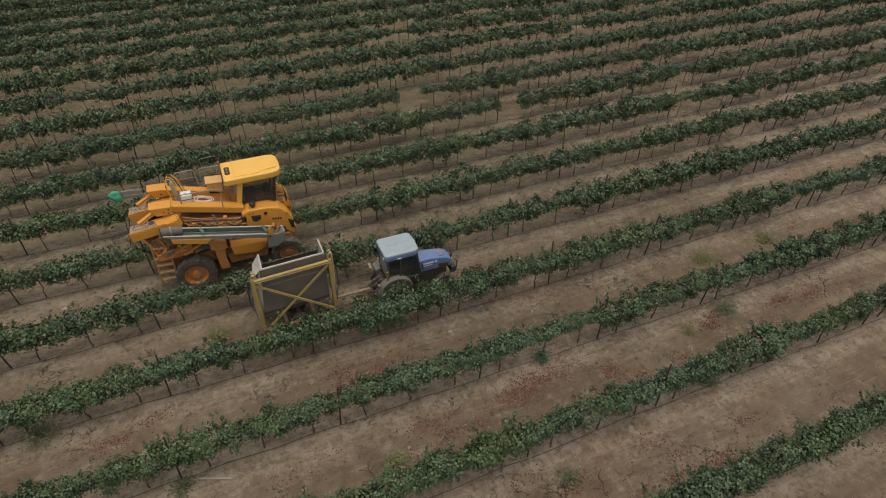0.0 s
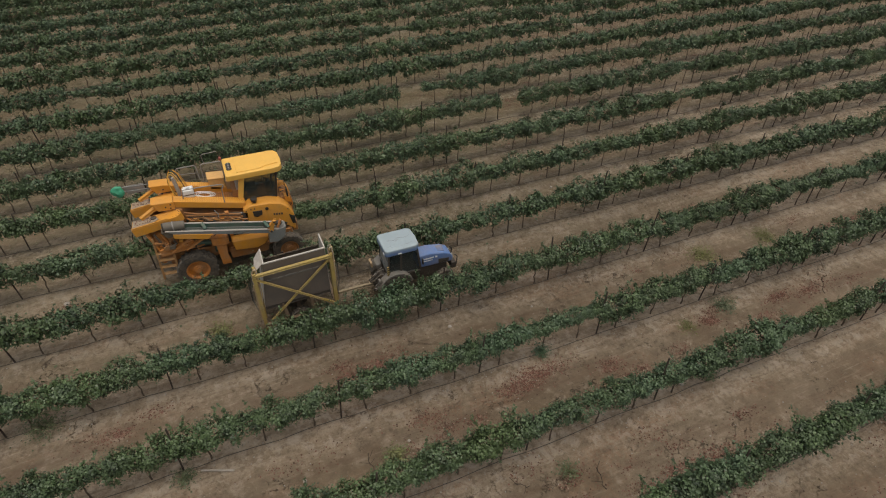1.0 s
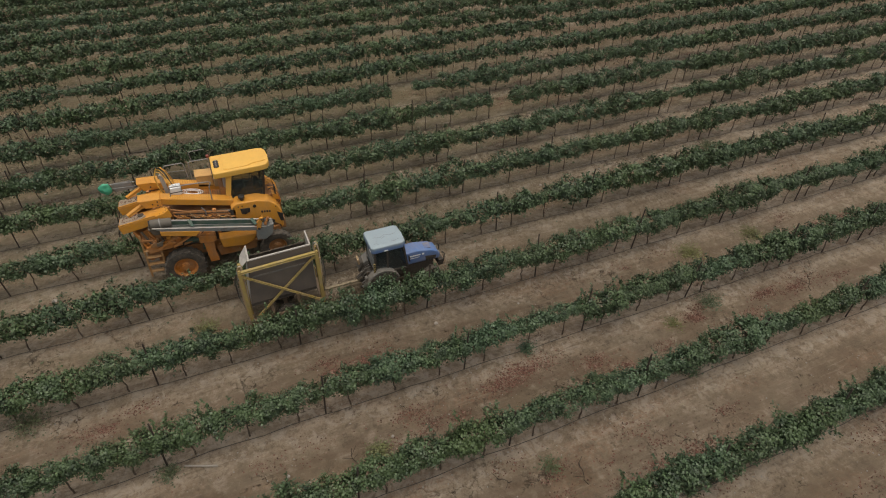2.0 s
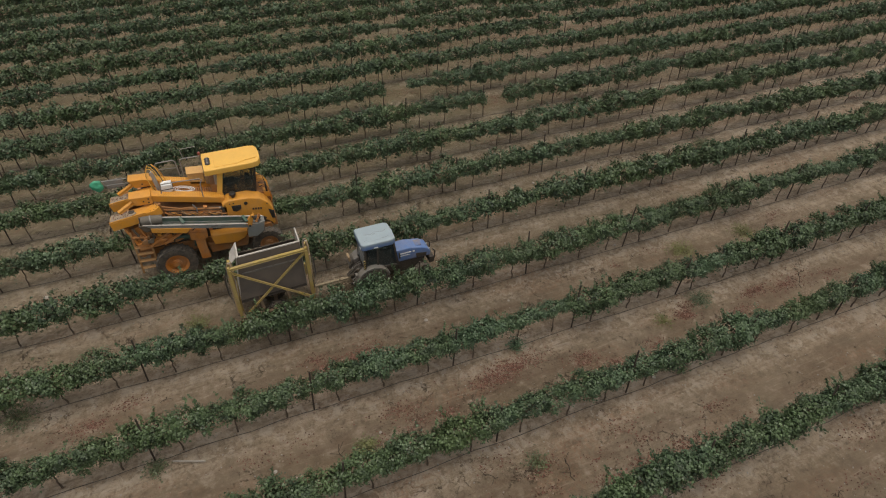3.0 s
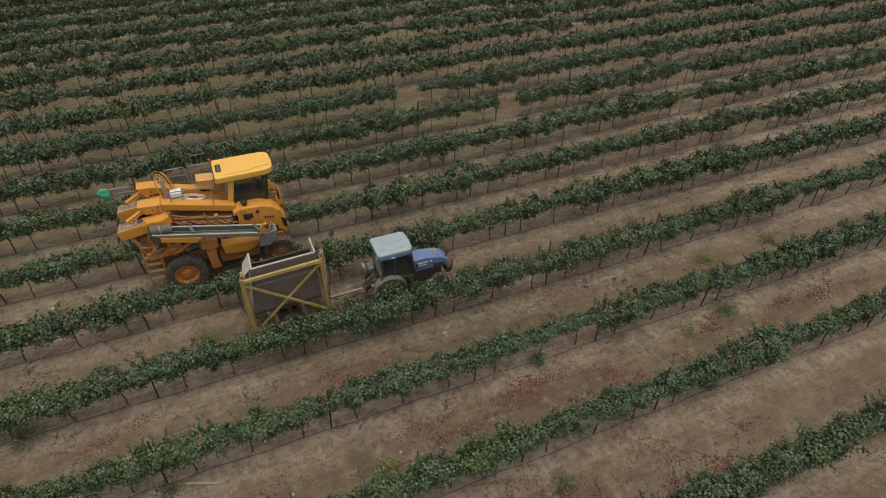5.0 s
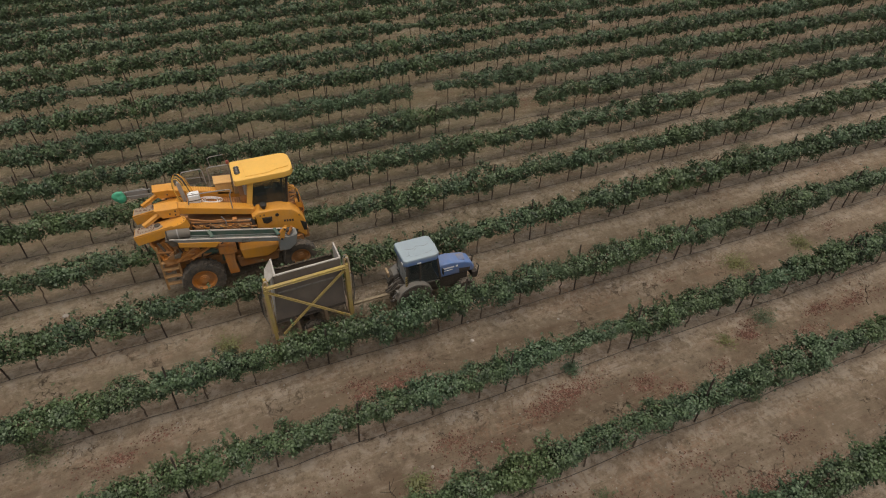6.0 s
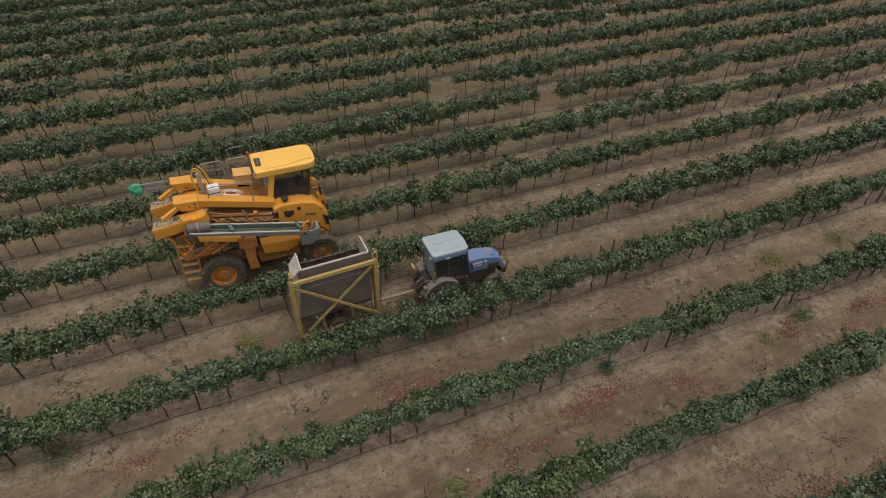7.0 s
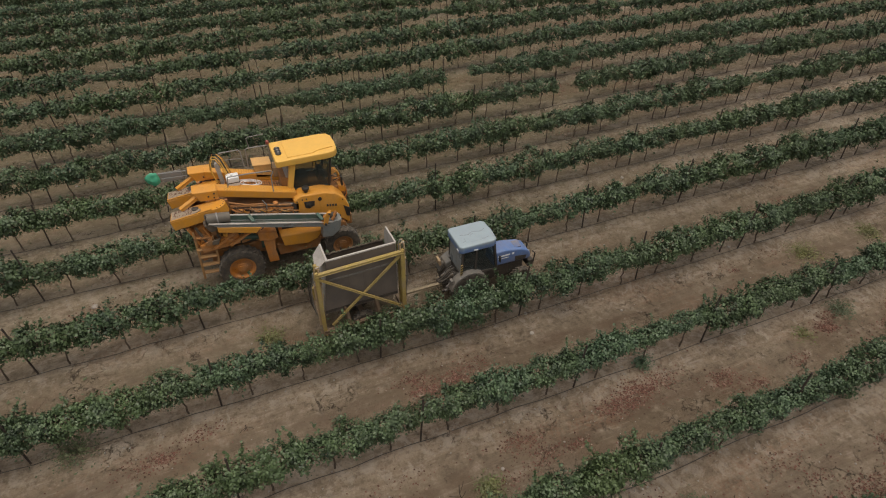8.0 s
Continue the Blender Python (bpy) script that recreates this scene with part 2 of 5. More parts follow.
def box(x0, x1, y0, y1, z0, z1, b=0.012, bm=None, seg=2):
    """A bevelled box, alone or added to bm."""
    own = bmesh.new()
    bmesh.ops.create_cube(own, size=1.0)
    for v in own.verts:
        v.co = Vector((x0 + (v.co.x + 0.5) * (x1 - x0), y0 + (v.co.y + 0.5) * (y1 - y0), z0 + (v.co.z + 0.5) * (z1 - z0)))
    bevel(own, own.edges[:], b, seg)
    return joined(bm, own)


def joined(bm, own):
    if bm is None:
        return own
    me = bpy.data.meshes.new("tmp")
    own.to_mesh(me)
    own.free()
    bm.from_mesh(me)
    bpy.data.meshes.remove(me)
    return bm


def prism(profile, y0, y1, b=0.015, bm=None, seg=2, taper=0.0):
    """A profile in x and z, drawn out from y0 to y1; taper pulls the far end's profile in towards its middle."""
    own = bmesh.new()
    cx = sum(p[0] for p in profile) / len(profile)
    cz = sum(p[1] for p in profile) / len(profile)
    near = [own.verts.new((x, y0, z)) for x, z in profile]
    far = [own.verts.new((cx + (x - cx) * (1 - taper), y1, cz + (z - cz) * (1 - taper))) for x, z in profile]
    own.faces.new(near)
    own.faces.new(far[::-1])
    for k in range(len(profile)):
        j = (k + 1) % len(profile)
        own.faces.new((near[j], near[k], far[k], far[j]))
    bevel(own, own.edges[:], b, seg)
    return joined(bm, own)


def slab(profile, z0, z1, b=0.015, bm=None, seg=2, crown=0.0):
    """A profile in x and y, drawn up from z0 to z1."""
    own = bmesh.new()
    low = [own.verts.new((x, y, z0)) for x, y in profile]
    top = [own.verts.new((x, y, z1)) for x, y in profile]
    own.faces.new(low[::-1])
    own.faces.new(top)
    for k in range(len(profile)):
        j = (k + 1) % len(profile)
        own.faces.new((low[k], low[j], top[j], top[k]))
    bevel(own, own.edges[:], b, seg)
    return joined(bm, own)


def beam(a, b, wy, wz, bev=0.008, bm=None):
    """A straight bar of section wy across and wz up, between two places."""
    a, b = Vector(a), Vector(b)
    own = bmesh.new()
    bmesh.ops.create_cube(own, size=1.0)
    way = (b - a).normalized()
    side = way.cross(Vector((0, 0, 1)))
    side = side.normalized() if side.length > 1e-3 else Vector((0, 1, 0))
    up = side.cross(way)
    for v in own.verts:
        v.co = (a + b) / 2 + way * v.co.x * (b - a).length + side * v.co.y * wy + up * v.co.z * wz
    bevel(own, own.edges[:], bev, 1)
    return joined(bm, own)


def tube(points, r, n=8, bm=None, taper=None):
    """A round tube along a line of places; taper gives a radius for each."""
    own = bmesh.new()
    pts = [Vector(p) for p in points]
    rings = []
    side = None
    for k, p in enumerate(pts):
        way = (pts[min(k + 1, len(pts) - 1)] - pts[max(k - 1, 0)]).normalized()
        if side is None:
            side = way.orthogonal().normalized()
        side = (side - way * side.dot(way)).normalized()
        up = way.cross(side)
        rad = taper[k] if taper else r
        rings.append([own.verts.new(p + (side * math.cos(a) + up * math.sin(a)) * rad) for a in (2 * math.pi * i / n for i in range(n))])
    for a, b in zip(rings, rings[1:]):
        for i in range(n):
            own.faces.new((a[i], a[(i + 1) % n], b[(i + 1) % n], b[i]))
    own.faces.new(rings[0][::-1])
    own.faces.new(rings[-1])
    return joined(bm, own)


def lathe(profile, centre, axis="y", n=32, bm=None, caps=True):
    """Profile of (offset along the axis, radius), spun round the axis through centre."""
    own = bmesh.new()
    c = Vector(centre)
    rings = []
    for off, r in profile:
        ring = []
        for i in range(n):
            a = 2 * math.pi * i / n
            u, w = r * math.cos(a), r * math.sin(a)
            ring.append(own.verts.new(c + (Vector((u, off, w)) if axis == "y" else Vector((u, w, off)) if axis == "z" else Vector((off, u, w)))))
        rings.append(ring)
    for a, b in zip(rings, rings[1:]):
        for i in range(n):
            own.faces.new((a[i], a[(i + 1) % n], b[(i + 1) % n], b[i]))
    if caps:
        own.faces.new(rings[0])
        own.faces.new(rings[-1][::-1])
    return joined(bm, own)

# ---- the ground: one sheet to the horizon, with low ridges under the rows and wheel ruts between ----
PITCH, VINE, POST, CORDON = 3.0, 1.467, 4.40, 1.12


def ground_height(x, y):
    v = (y / PITCH) % 1.0
    ridge = 0.07 * np.exp(-((np.minimum(v, 1 - v)) / 0.13) ** 2)
    ruts = -0.045 * (np.exp(-((v - 0.30) / 0.07) ** 2) + np.exp(-((v - 0.64) / 0.07) ** 2))
    lumps = 0.018 * np.sin(1.7 * x + 2.1 * y) * np.sin(0.9 * x - 1.3 * y) + 0.012 * np.sin(4.3 * x + 1.1 * y + np.sin(3 * y))
    return ridge + ruts + lumps - 0.03


gx = np.concatenate([[-2500, -600, -200, -80, -40], np.arange(-22, 72.01, 0.3), [90, 130, 250, 700, 2500]])
gy = np.concatenate([[-2500, -600, -200, -80, -30], np.arange(-9, 58.01, 0.15), [70, 100, 200, 700, 2500]])
mx, my = np.meshgrid(gx, gy, indexing="ij")
mz = ground_height(mx, my) * ((mx > -30) & (mx < 80) & (my > -20) & (my < 65))
idx = np.arange(mx.size).reshape(mx.shape)
gq = np.stack([idx[:-1, :-1], idx[1:, :-1], idx[1:, 1:], idx[:-1, 1:]], -1).reshape(-1, 4)
ground_mesh = quads_mesh("ground", np.stack([mx, my, mz], -1).reshape(-1, 3), gq, M_SOIL)
ground_mesh.polygons.foreach_set("use_smooth", [True] * len(ground_mesh.polygons))
ground = tagged(new("ground", ground_mesh), "bare brown vineyard soil with grey crust and wheel tracks", "soil", kind="structure")


# ---- vine rows ----
rng = np.random.default_rng(7)


def canopy_arrays(n, seed, bulk=1.0, leaf_size=0.086, tall=0.32, hang=0.88):
    """Leaves of one vine, along x, as places and faces, one folded kite to a leaf: a lumpy hedge with shoots sticking out."""
    r = np.random.default_rng(seed)
    u = r.uniform(-0.78, 0.78, n) + r.normal(0, 0.08, n)
    lump = 1.0 + 0.20 * np.sin(u * 5.1 + seed) + 0.16 * np.sin(u * 11.3 + 2.3 * seed) + 0.09 * np.sin(u * 23.0 + 5 * seed)
    end = np.clip((0.95 - np.abs(u)) / 0.25, 0.8, 1.0)
    hw, hh = 0.32 * bulk * lump * end, tall * bulk * lump * end
    a = r.uniform(0, 2 * np.pi, n)
    rad = np.sqrt(r.uniform(0.22, 1.0, n)) + np.abs(r.normal(0, 0.07, n))
    side = np.sign(np.cos(a)) * np.abs(np.cos(a)) ** 0.75
    high = np.sign(np.sin(a)) * np.abs(np.sin(a)) ** 0.75
    c = np.stack([u, hw * rad * side, CORDON + 0.05 * np.sin(u * 3 + seed) + hh * rad * np.where(high < 0, hang * high, high)], -1)
    # most leaves gather into tufts
    tufts = r.integers(0, n, 40)
    pick = r.uniform(0, 1, n) < 0.74
    near = c[tufts][r.integers(0, 40, n)]
    c = np.where(pick[:, None], near + r.normal(0, 1, (n, 3)) * np.array([0.090, 0.070, 0.068]), c)
    high = np.where(pick, np.clip((c[:, 2] - CORDON) / tall, -1, 1), high)
    side = np.where(pick, np.clip(c[:, 1] / 0.28, -1, 1), side)
    # shoots
    k = int(n * 0.065)
    stems = r.uniform(-0.75, 0.75, 9), r.uniform(-0.30, 0.30, 9), r.uniform(0.04, 0.27, 9), r.uniform(-0.35, 0.35, 9)
    which, along = r.integers(0, 9, k), r.uniform(0, 1, k)
    c[:k, 0] = stems[0][which] + stems[3][which] * along * 0.5 + r.normal(0, 0.022, k)
    c[:k, 1] = stems[1][which] * (1 + 0.9 * along) + r.normal(0, 0.03, k)
    c[:k, 2] = CORDON + 0.20 * bulk + stems[2][which] * along + r.normal(0, 0.03, k)
    out = np.stack([r.normal(0, 0.6, n), side * 0.75, high * 0.6 + 0.55], -1) + r.normal(0, 0.50, (n, 3))
    out /= np.linalg.norm(out, axis=1, keepdims=True)
    droop = np.stack([r.normal(0, 0.7, n), side * 0.7 + r.normal(0, 0.4, n), -np.ones(n) * 0.75], -1)
    tip = droop - out * (droop * out).sum(1, keepdims=True)
    tip /= np.linalg.norm(tip, axis=1, keepdims=True) + 1e-6
    wide = np.cross(out, tip)
    s = (leaf_size * r.uniform(0.6, 1.4, n))[:, None]
    fold = r.uniform(0.05, 0.30, n)[:, None] * out * s
    curl = r.uniform(-0.25, 0.05, n)[:, None] * out * s
    k1 = r.uniform(0.34, 0.56, n)[:, None]
    v = np.stack([c - tip * s * 0.42, c - tip * s * 0.06 + wide * s * k1 + fold, c + tip * s * 0.58 + curl, c - tip * s * 0.06 - wide * s * k1 + fold], 1)
    return v.reshape(-1, 3), np.arange(4 * n).reshape(-1, 4)


def trunk_bmesh(seed):
    r = random.Random(seed)
    lean = r.uniform(-0.12, 0.12)
    pts = [(0, 0, -0.12)]
    for k in range(1, 7):
        pts.append((lean * k / 6 + r.uniform(-0.03, 0.03), r.uniform(-0.03, 0.03), (CORDON - 0.10) * k / 6))
    bm = tube(pts, 0.03, 6, None, [0.031, 0.026, 0.022, 0.020, 0.019, 0.019, 0.021])
    top = Vector(pts[-1])
    for way in (-1, 1):
        arm = [top - Vector((0, 0, 0.04))] + [top + Vector((way * 0.11 * k, r.uniform(-0.03, 0.03), 0.03 + r.uniform(-0.02, 0.03))) for k in range(1, 7)]
        tube(arm, 0.02, 5, bm, [0.026, 0.024, 0.022, 0.02, 0.018, 0.016, 0.012])
    return bm


NEAR_KINDS = 14
canopy_meshes, fine_canopies, far_arrays, trunk_meshes = [], [], [], []
for k in range(NEAR_KINDS):
    bulk = (1.0, 1.08, 0.92, 1.12, 0.85, 1.0, 1.05, 0.78, 1.1, 0.95, 1.15, 0.9, 1.02, 0.7)[k]
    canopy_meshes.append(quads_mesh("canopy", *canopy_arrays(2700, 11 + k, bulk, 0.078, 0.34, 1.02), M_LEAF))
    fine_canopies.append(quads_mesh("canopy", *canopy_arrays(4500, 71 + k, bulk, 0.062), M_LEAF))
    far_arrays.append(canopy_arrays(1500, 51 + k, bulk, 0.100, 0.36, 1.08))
    bm = trunk_bmesh(31 + k)
    me = bpy.data.meshes.new("trunk")
    bm.to_mesh(me)
    bm.free()
    me.materials.append(M_TRUNK)
    trunk_meshes.append(me)

post_bm = tube([(0, 0, -0.3), (0, 0, 0.6), (0.004, 0.002, 1.2), (0, 0, 1.90)], 0.025, 7)
post_mesh = bpy.data.meshes.new("trellis_post")
post_bm.to_mesh(post_mesh)
post_bm.free()
post_mesh.materials.append(M_POST)


def row_span(y):
    """Where a row begins and ends."""
    left = -8.5 - 0.13 * (y - 4)
    right = 22 + (y + 5) * 1.37 if y < 2 else 33 + (y - 2) * 1.30
    if y > 24:
        right = min(right, 70 - (y - 24) * 2.3)
    return left, max(right, left + 6)


def row_y(k, x):
    return PITCH * k + 0.05 + 0.05 * math.sin(0.11 * x + 1.9 * k)


# weak or missing vines, and vigorous ones: (row, place along it, bulk)
WEAK = [(1, 11.4, 0.84), (1, 12.6, 0.74), (7, 12.9, 0.0), (7, 14.3, 0.7), (6, 17.5, 0.0), (8, 4.0, 0.6), (9, 28.0, 0.4), (9, -3.0, 0.5), (4, -1.5, 0.75), (10, 16.0, 0.4), (9, 4.0, 0.5), (5, 27.0, 0.4), (6, 30.0, 0.6)]
STRONG = [(2, 4.1, 1.18), (2, 5.6, 1.22), (2, 7.0, 1.25), (2, 9.9, 1.14), (2, 11.4, 1.08), (1, 14.5, 1.15), (1, 10.3, 1.15), (3, 22.7, 1.25), (0, 17.7, 1.15), (-1, 15.7, 1.2), (4, 22.0, 1.2), (2, 8.5, 1.28)]
for k in range(-2, 18):
    y0 = PITCH * k
    left, right = row_span(y0)
    start = 0.28 - 0.12 * k
    first = start + POST * math.ceil((left - start) / POST)
    # posts
    x = first
    while x < right:
        p = new("trellis_post", post_mesh)
        p.matrix_world = pose(x + rng.uniform(-0.06, 0.06), row_y(k, x) - 0.04, 0, rng.uniform(-3, 3), rng.uniform(-4, 4), rng.uniform(0, 360)) @ Matrix.Diagonal((1, 1, rng.uniform(0.88, 1.10), 1))
        tagged(p, "thin dark weathered stake standing among the vines", "post", "trellis posts")
        x += POST
    # hose
    hp = []
    x = left
    while x < right:
        hp.append((x, row_y(k, x) - 0.10 + rng.uniform(-0.03, 0.03), 0.075 + rng.uniform(-0.03, 0.03)))
        x += 0.74
    hose = thing("drip_hose", (left, y0, 0), "black irrigation hose running low along a vine row", "hose", "drip hoses")
    part("pipe", tube(hp, 0.010, 5), M_HOSE, hose, smooth=True)
    # vines
    x = first - 2 * VINE + VINE / 2
    far_v, far_q, far_t, count = [], [], [], 0
    bark_v, bark_f = [], []
    while x < right:
        if x > left:
            size, which, turn = rng.uniform(0.84, 1.16), int(rng.integers(0, NEAR_KINDS)), 180 * int(rng.integers(0, 2))
            if k == 2:
                size *= 1.04
            for kk, xx, f in WEAK + STRONG:
                if kk == k and abs(xx - x) < VINE / 2:
                    size = f
            if size > 0.05:
                m = pose(x + rng.uniform(-0.12, 0.12), row_y(k, x) + rng.uniform(-0.04, 0.04), 0, 0, 0, turn + rng.uniform(-4, 4))
                grow = Matrix.Diagonal((max(0.98, min(size, 1.06)), size * rng.uniform(0.9, 1.1), 1, 1))
                lift = Matrix.Translation((0, 0, CORDON * (1 - size) + rng.uniform(-0.05, 0.05))) @ Matrix.Diagonal((1, 1, size, 1))
                if y0 <= 18.5 or (y0 <= 21.5 and x < 30):
                    vine = thing("grapevine", m.translation, "leafy green grapevine trained along a low row", "vine", "grapevines in rows")
                    vine.matrix_world = m
                    t = new("trunk", trunk_meshes[which])
                    t.parent = vine
                    c = new("canopy", (fine_canopies if k < 3 else canopy_meshes)[which])
                    c.parent = vine
                    c.matrix_basis = lift @ grow
                else:
                    av, aq = far_arrays[which]
                    mm = np.array(m @ lift @ grow)
                    far_q.append(aq + count)
                    far_v.append(av @ mm[:3, :3].T + mm[:3, 3])
                    count += len(av)
                    nb = len(bark_v)
                    tm = trunk_meshes[which]
                    bark_v += [m @ v.co for v in tm.vertices]
                    bark_f += [[nb + i for i in f.vertices] for f in tm.polygons]
        x += VINE
    if far_v:
        e = thing("vine_row", (left, y0, 0), "far row of leafy green grapevines on thin trunks", "vine row", "far vine rows", "stuff")
        org = np.array((left, y0, 0))
        c = new("canopy", quads_mesh("canopy", np.concatenate(far_v) - org, np.concatenate(far_q), M_LEAF))
        c.parent = e
        t = new("trunks", mesh_of("trunks", [v - Vector(org) for v in bark_v], bark_f, M_TRUNK))
        t.parent = e

# ---- machine materials ----
M_ORANGE = paint("harvester_orange", (0.62, 0.268, 0.028), 0.24, 0.42, 0.35)
M_YELLOW = paint("harvester_roof_yellow", (0.76, 0.430, 0.080), 0.14, 0.36, 0.0, 0.6)
M_AUGER = paint("dusty_dark_sheet", (0.095, 0.086, 0.072), 0.28, 0.6, 0.4)
M_LADDER = paint("dusty_tan_orange", (0.40, 0.215, 0.080), 0.45, 0.6, 0.4)
# grime on orange, darkened further to put the underside's shade into the paint
M_GRIMESHADE = paint("grimy_shaded_orange_frame", (0.30, 0.115, 0.020), 0.5, 0.6, 0.6)
M_FRAMEDARK = paint("dark_grimy_steel", (0.075, 0.058, 0.042), 0.4, 0.6, 0.4)
# worn orange, redder and darker so the lower parts carry shade in their colour
M_WORNSHADE = paint("worn_shaded_orange", (0.49, 0.175, 0.024), 0.5, 0.55, 0.6)
M_DARK = plain("dark_machinery_and_gap", (0.025, 0.021, 0.018), 0.7, 0.0, 0.22)
M_RUBBER = plain("dusty_rubber", (0.030, 0.029, 0.027), 0.85, 0.0, 0.45, 6)
M_SLIDE = paint("dirty_slide", (0.27, 0.20, 0.13), 0.85, 0.65, 0.8, 3.0, 0.0, (0.13, 0.12, 0.11))
M_GALV = paint("galvanised_sheet", (0.225, 0.240, 0.235), 0.40, 0.45, 0.25, 1.0, 0.2)
M_TUBE = paint("grey_handrail", (0.24, 0.23, 0.215), 0.3, 0.5)
M_BELT = paint("green_conveyor_belt", (0.022, 0.058, 0.038), 0.3, 0.6)
M_LOCKER = paint("faded_pale_orange", (0.66, 0.37, 0.12), 0.3, 0.5, 0.3)
M_TEAL = paint("worn_teal_paint", (0.045, 0.098, 0.076), 0.3, 0.55, 0.4)
M_GREEN = plain("bright_green_plastic", (0.045, 0.33, 0.19), 0.45, 0.0, 0.1)
M_WHITE = plain("white_plastic", (0.72, 0.73, 0.72), 0.45, 0.0, 0.15)
M_RED = plain("red_beacon", (0.24, 0.05, 0.035), 0.4, 0.0, 0.1)
M_BLACK = plain("black_plastic", (0.014, 0.014, 0.014), 0.45, 0.0, 0.12)
M_GLASS = glass("tinted_cab_glass", (0.42, 0.47, 0.45))
M_GLASS_DARK = glass("dark_tractor_glass", (0.33, 0.39, 0.39))
M_GREYPAD = paint("faded_grey_cab_lining", (0.30, 0.30, 0.29), 0.25, 0.6)
M_BLUE = paint("tractor_blue", (0.080, 0.165, 0.37), 0.40, 0.4, 0.2)


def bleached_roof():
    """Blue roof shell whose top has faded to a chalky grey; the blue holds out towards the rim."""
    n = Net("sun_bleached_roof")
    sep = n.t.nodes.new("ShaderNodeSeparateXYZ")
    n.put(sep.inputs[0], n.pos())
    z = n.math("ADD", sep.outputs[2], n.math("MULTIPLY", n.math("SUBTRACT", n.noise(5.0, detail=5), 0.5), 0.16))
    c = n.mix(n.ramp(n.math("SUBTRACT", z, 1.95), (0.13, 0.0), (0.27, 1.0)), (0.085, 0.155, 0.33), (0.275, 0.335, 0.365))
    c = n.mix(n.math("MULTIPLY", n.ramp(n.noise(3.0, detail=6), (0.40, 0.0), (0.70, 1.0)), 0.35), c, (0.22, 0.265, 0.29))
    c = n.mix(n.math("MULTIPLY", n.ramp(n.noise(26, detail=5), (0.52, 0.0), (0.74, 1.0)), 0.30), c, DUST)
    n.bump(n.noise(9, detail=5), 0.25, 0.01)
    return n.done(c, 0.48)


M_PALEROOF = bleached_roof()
M_DUSTBLUE = paint("dusty_blue", (0.105, 0.150, 0.275), 0.75, 0.6)
# opaque pale grey: dust, with the sky's reflection painted into the colour
M_DUSTSKYGLASS = paint("dusty_sky_reflecting_glass", (0.215, 0.245, 0.255), 0.55, 0.25, 0.0, 0.7)
M_FENDER = paint("dusty_grey_fender", (0.145, 0.138, 0.124), 0.35, 0.6)
M_TANBOX = paint("tan_plate", (0.38, 0.26, 0.14), 0.35, 0.6)
M_BIN = paint("dull_steel_bin", (0.112, 0.092, 0.078), 0.26, 0.6, 0.5, 0.8)
M_BINLIP = paint("worn_steel_lip", (0.45, 0.42, 0.38), 0.35, 0.5, 0.3)
M_MUSTARD = paint("mustard_trailer_paint", (0.40, 0.290, 0.082), 0.55, 0.55, 0.6)
M_CHASSIS = paint("rusty_brown_chassis", (0.15, 0.10, 0.062), 0.4, 0.7, 0.4)
M_WOOD = bark("drawbar_tan", (0.19, 0.150, 0.100), (0.32, 0.265, 0.180), 10)
M_GRAPE = plain("dark_grapes", (0.030, 0.020, 0.030), 0.45, 0.0, 0.2, 40)


def wheel(parent, x, y, z, r, w, rim_r, rim_mat, out=-1, lugs=22):
    """A lugged farm wheel on an axle along y; out: which way its face looks."""
    hub = part("wheel", lathe([(-0.10 * w, 0.02), (-0.10 * w, rim_r * 0.30), (0.10 * w, rim_r * 0.26), (0.10 * w, 0.02)], (x, y + out * w * 0.28, z), n=24), rim_mat, parent, smooth=True)
    h = w / 2
    tyre = lathe([(-h * 0.70, rim_r), (-h * 0.98, rim_r + (r - rim_r) * 0.45), (-h * 0.88, r * 0.955), (-h * 0.5, r * 0.975), (0, r * 0.98), (h * 0.5, r * 0.975), (h * 0.88, r * 0.955),
                  (h * 0.98, rim_r + (r - rim_r) * 0.45), (h * 0.70, rim_r), (h * 0.3, rim_r * 0.96), (-h * 0.3, rim_r * 0.96), (-h * 0.70, rim_r)], (x, y, z), n=40, caps=False)
    for k in range(lugs):
        for s in (-1, 1):
            a = 2 * math.pi * (k + (0.25 if s > 0 else -0.25)) / lugs
            da = 0.55 * 2 * math.pi / lugs
            p = Vector((x + r * 0.965 * math.cos(a), y + s * h * 0.12, z + r * 0.965 * math.sin(a)))
            q = Vector((x + r * 0.955 * math.cos(a + da), y + s * h * 0.93, z + r * 0.955 * math.sin(a + da)))
            beam(p, q, 0.05 * r / 0.6, 0.05, 0.0, tyre)
    part("tyre", tyre, M_RUBBER, hub, "dusty black lugged tyre", True)
    rim = lathe([(-out * h * 0.72, rim_r * 0.97), (-out * h * 0.74, rim_r * 1.04), (out * h * 0.74, rim_r * 1.04), (out * h * 0.72, rim_r * 0.95), (out * h * 0.45, rim_r * 0.90), (out * h * 0.30, rim_r * 0.80), (out * h * 0.34, rim_r * 0.42),
                 (out * h * 0.55, rim_r * 0.38), (out * h * 0.58, rim_r * 0.05), (out * h * 0.2, rim_r * 0.04), (-out * h * 0.2, rim_r * 0.6)], (x, y, z), n=32, caps=False)
    rim_ob = part("rim", rim, rim_mat, hub, "", True)
    for k in range(6):
        a = math.pi * k / 3
        part("wheel_nut", lathe([(-0.02, 0.014), (0.02, 0.014)], (x + rim_r * 0.6 * math.cos(a), y + out * h * 0.36, z + rim_r * 0.6 * math.sin(a)), n=6), M_GRIMESHADE, hub)
    return hub


# ---- the grape harvester ----
HY = 12.05
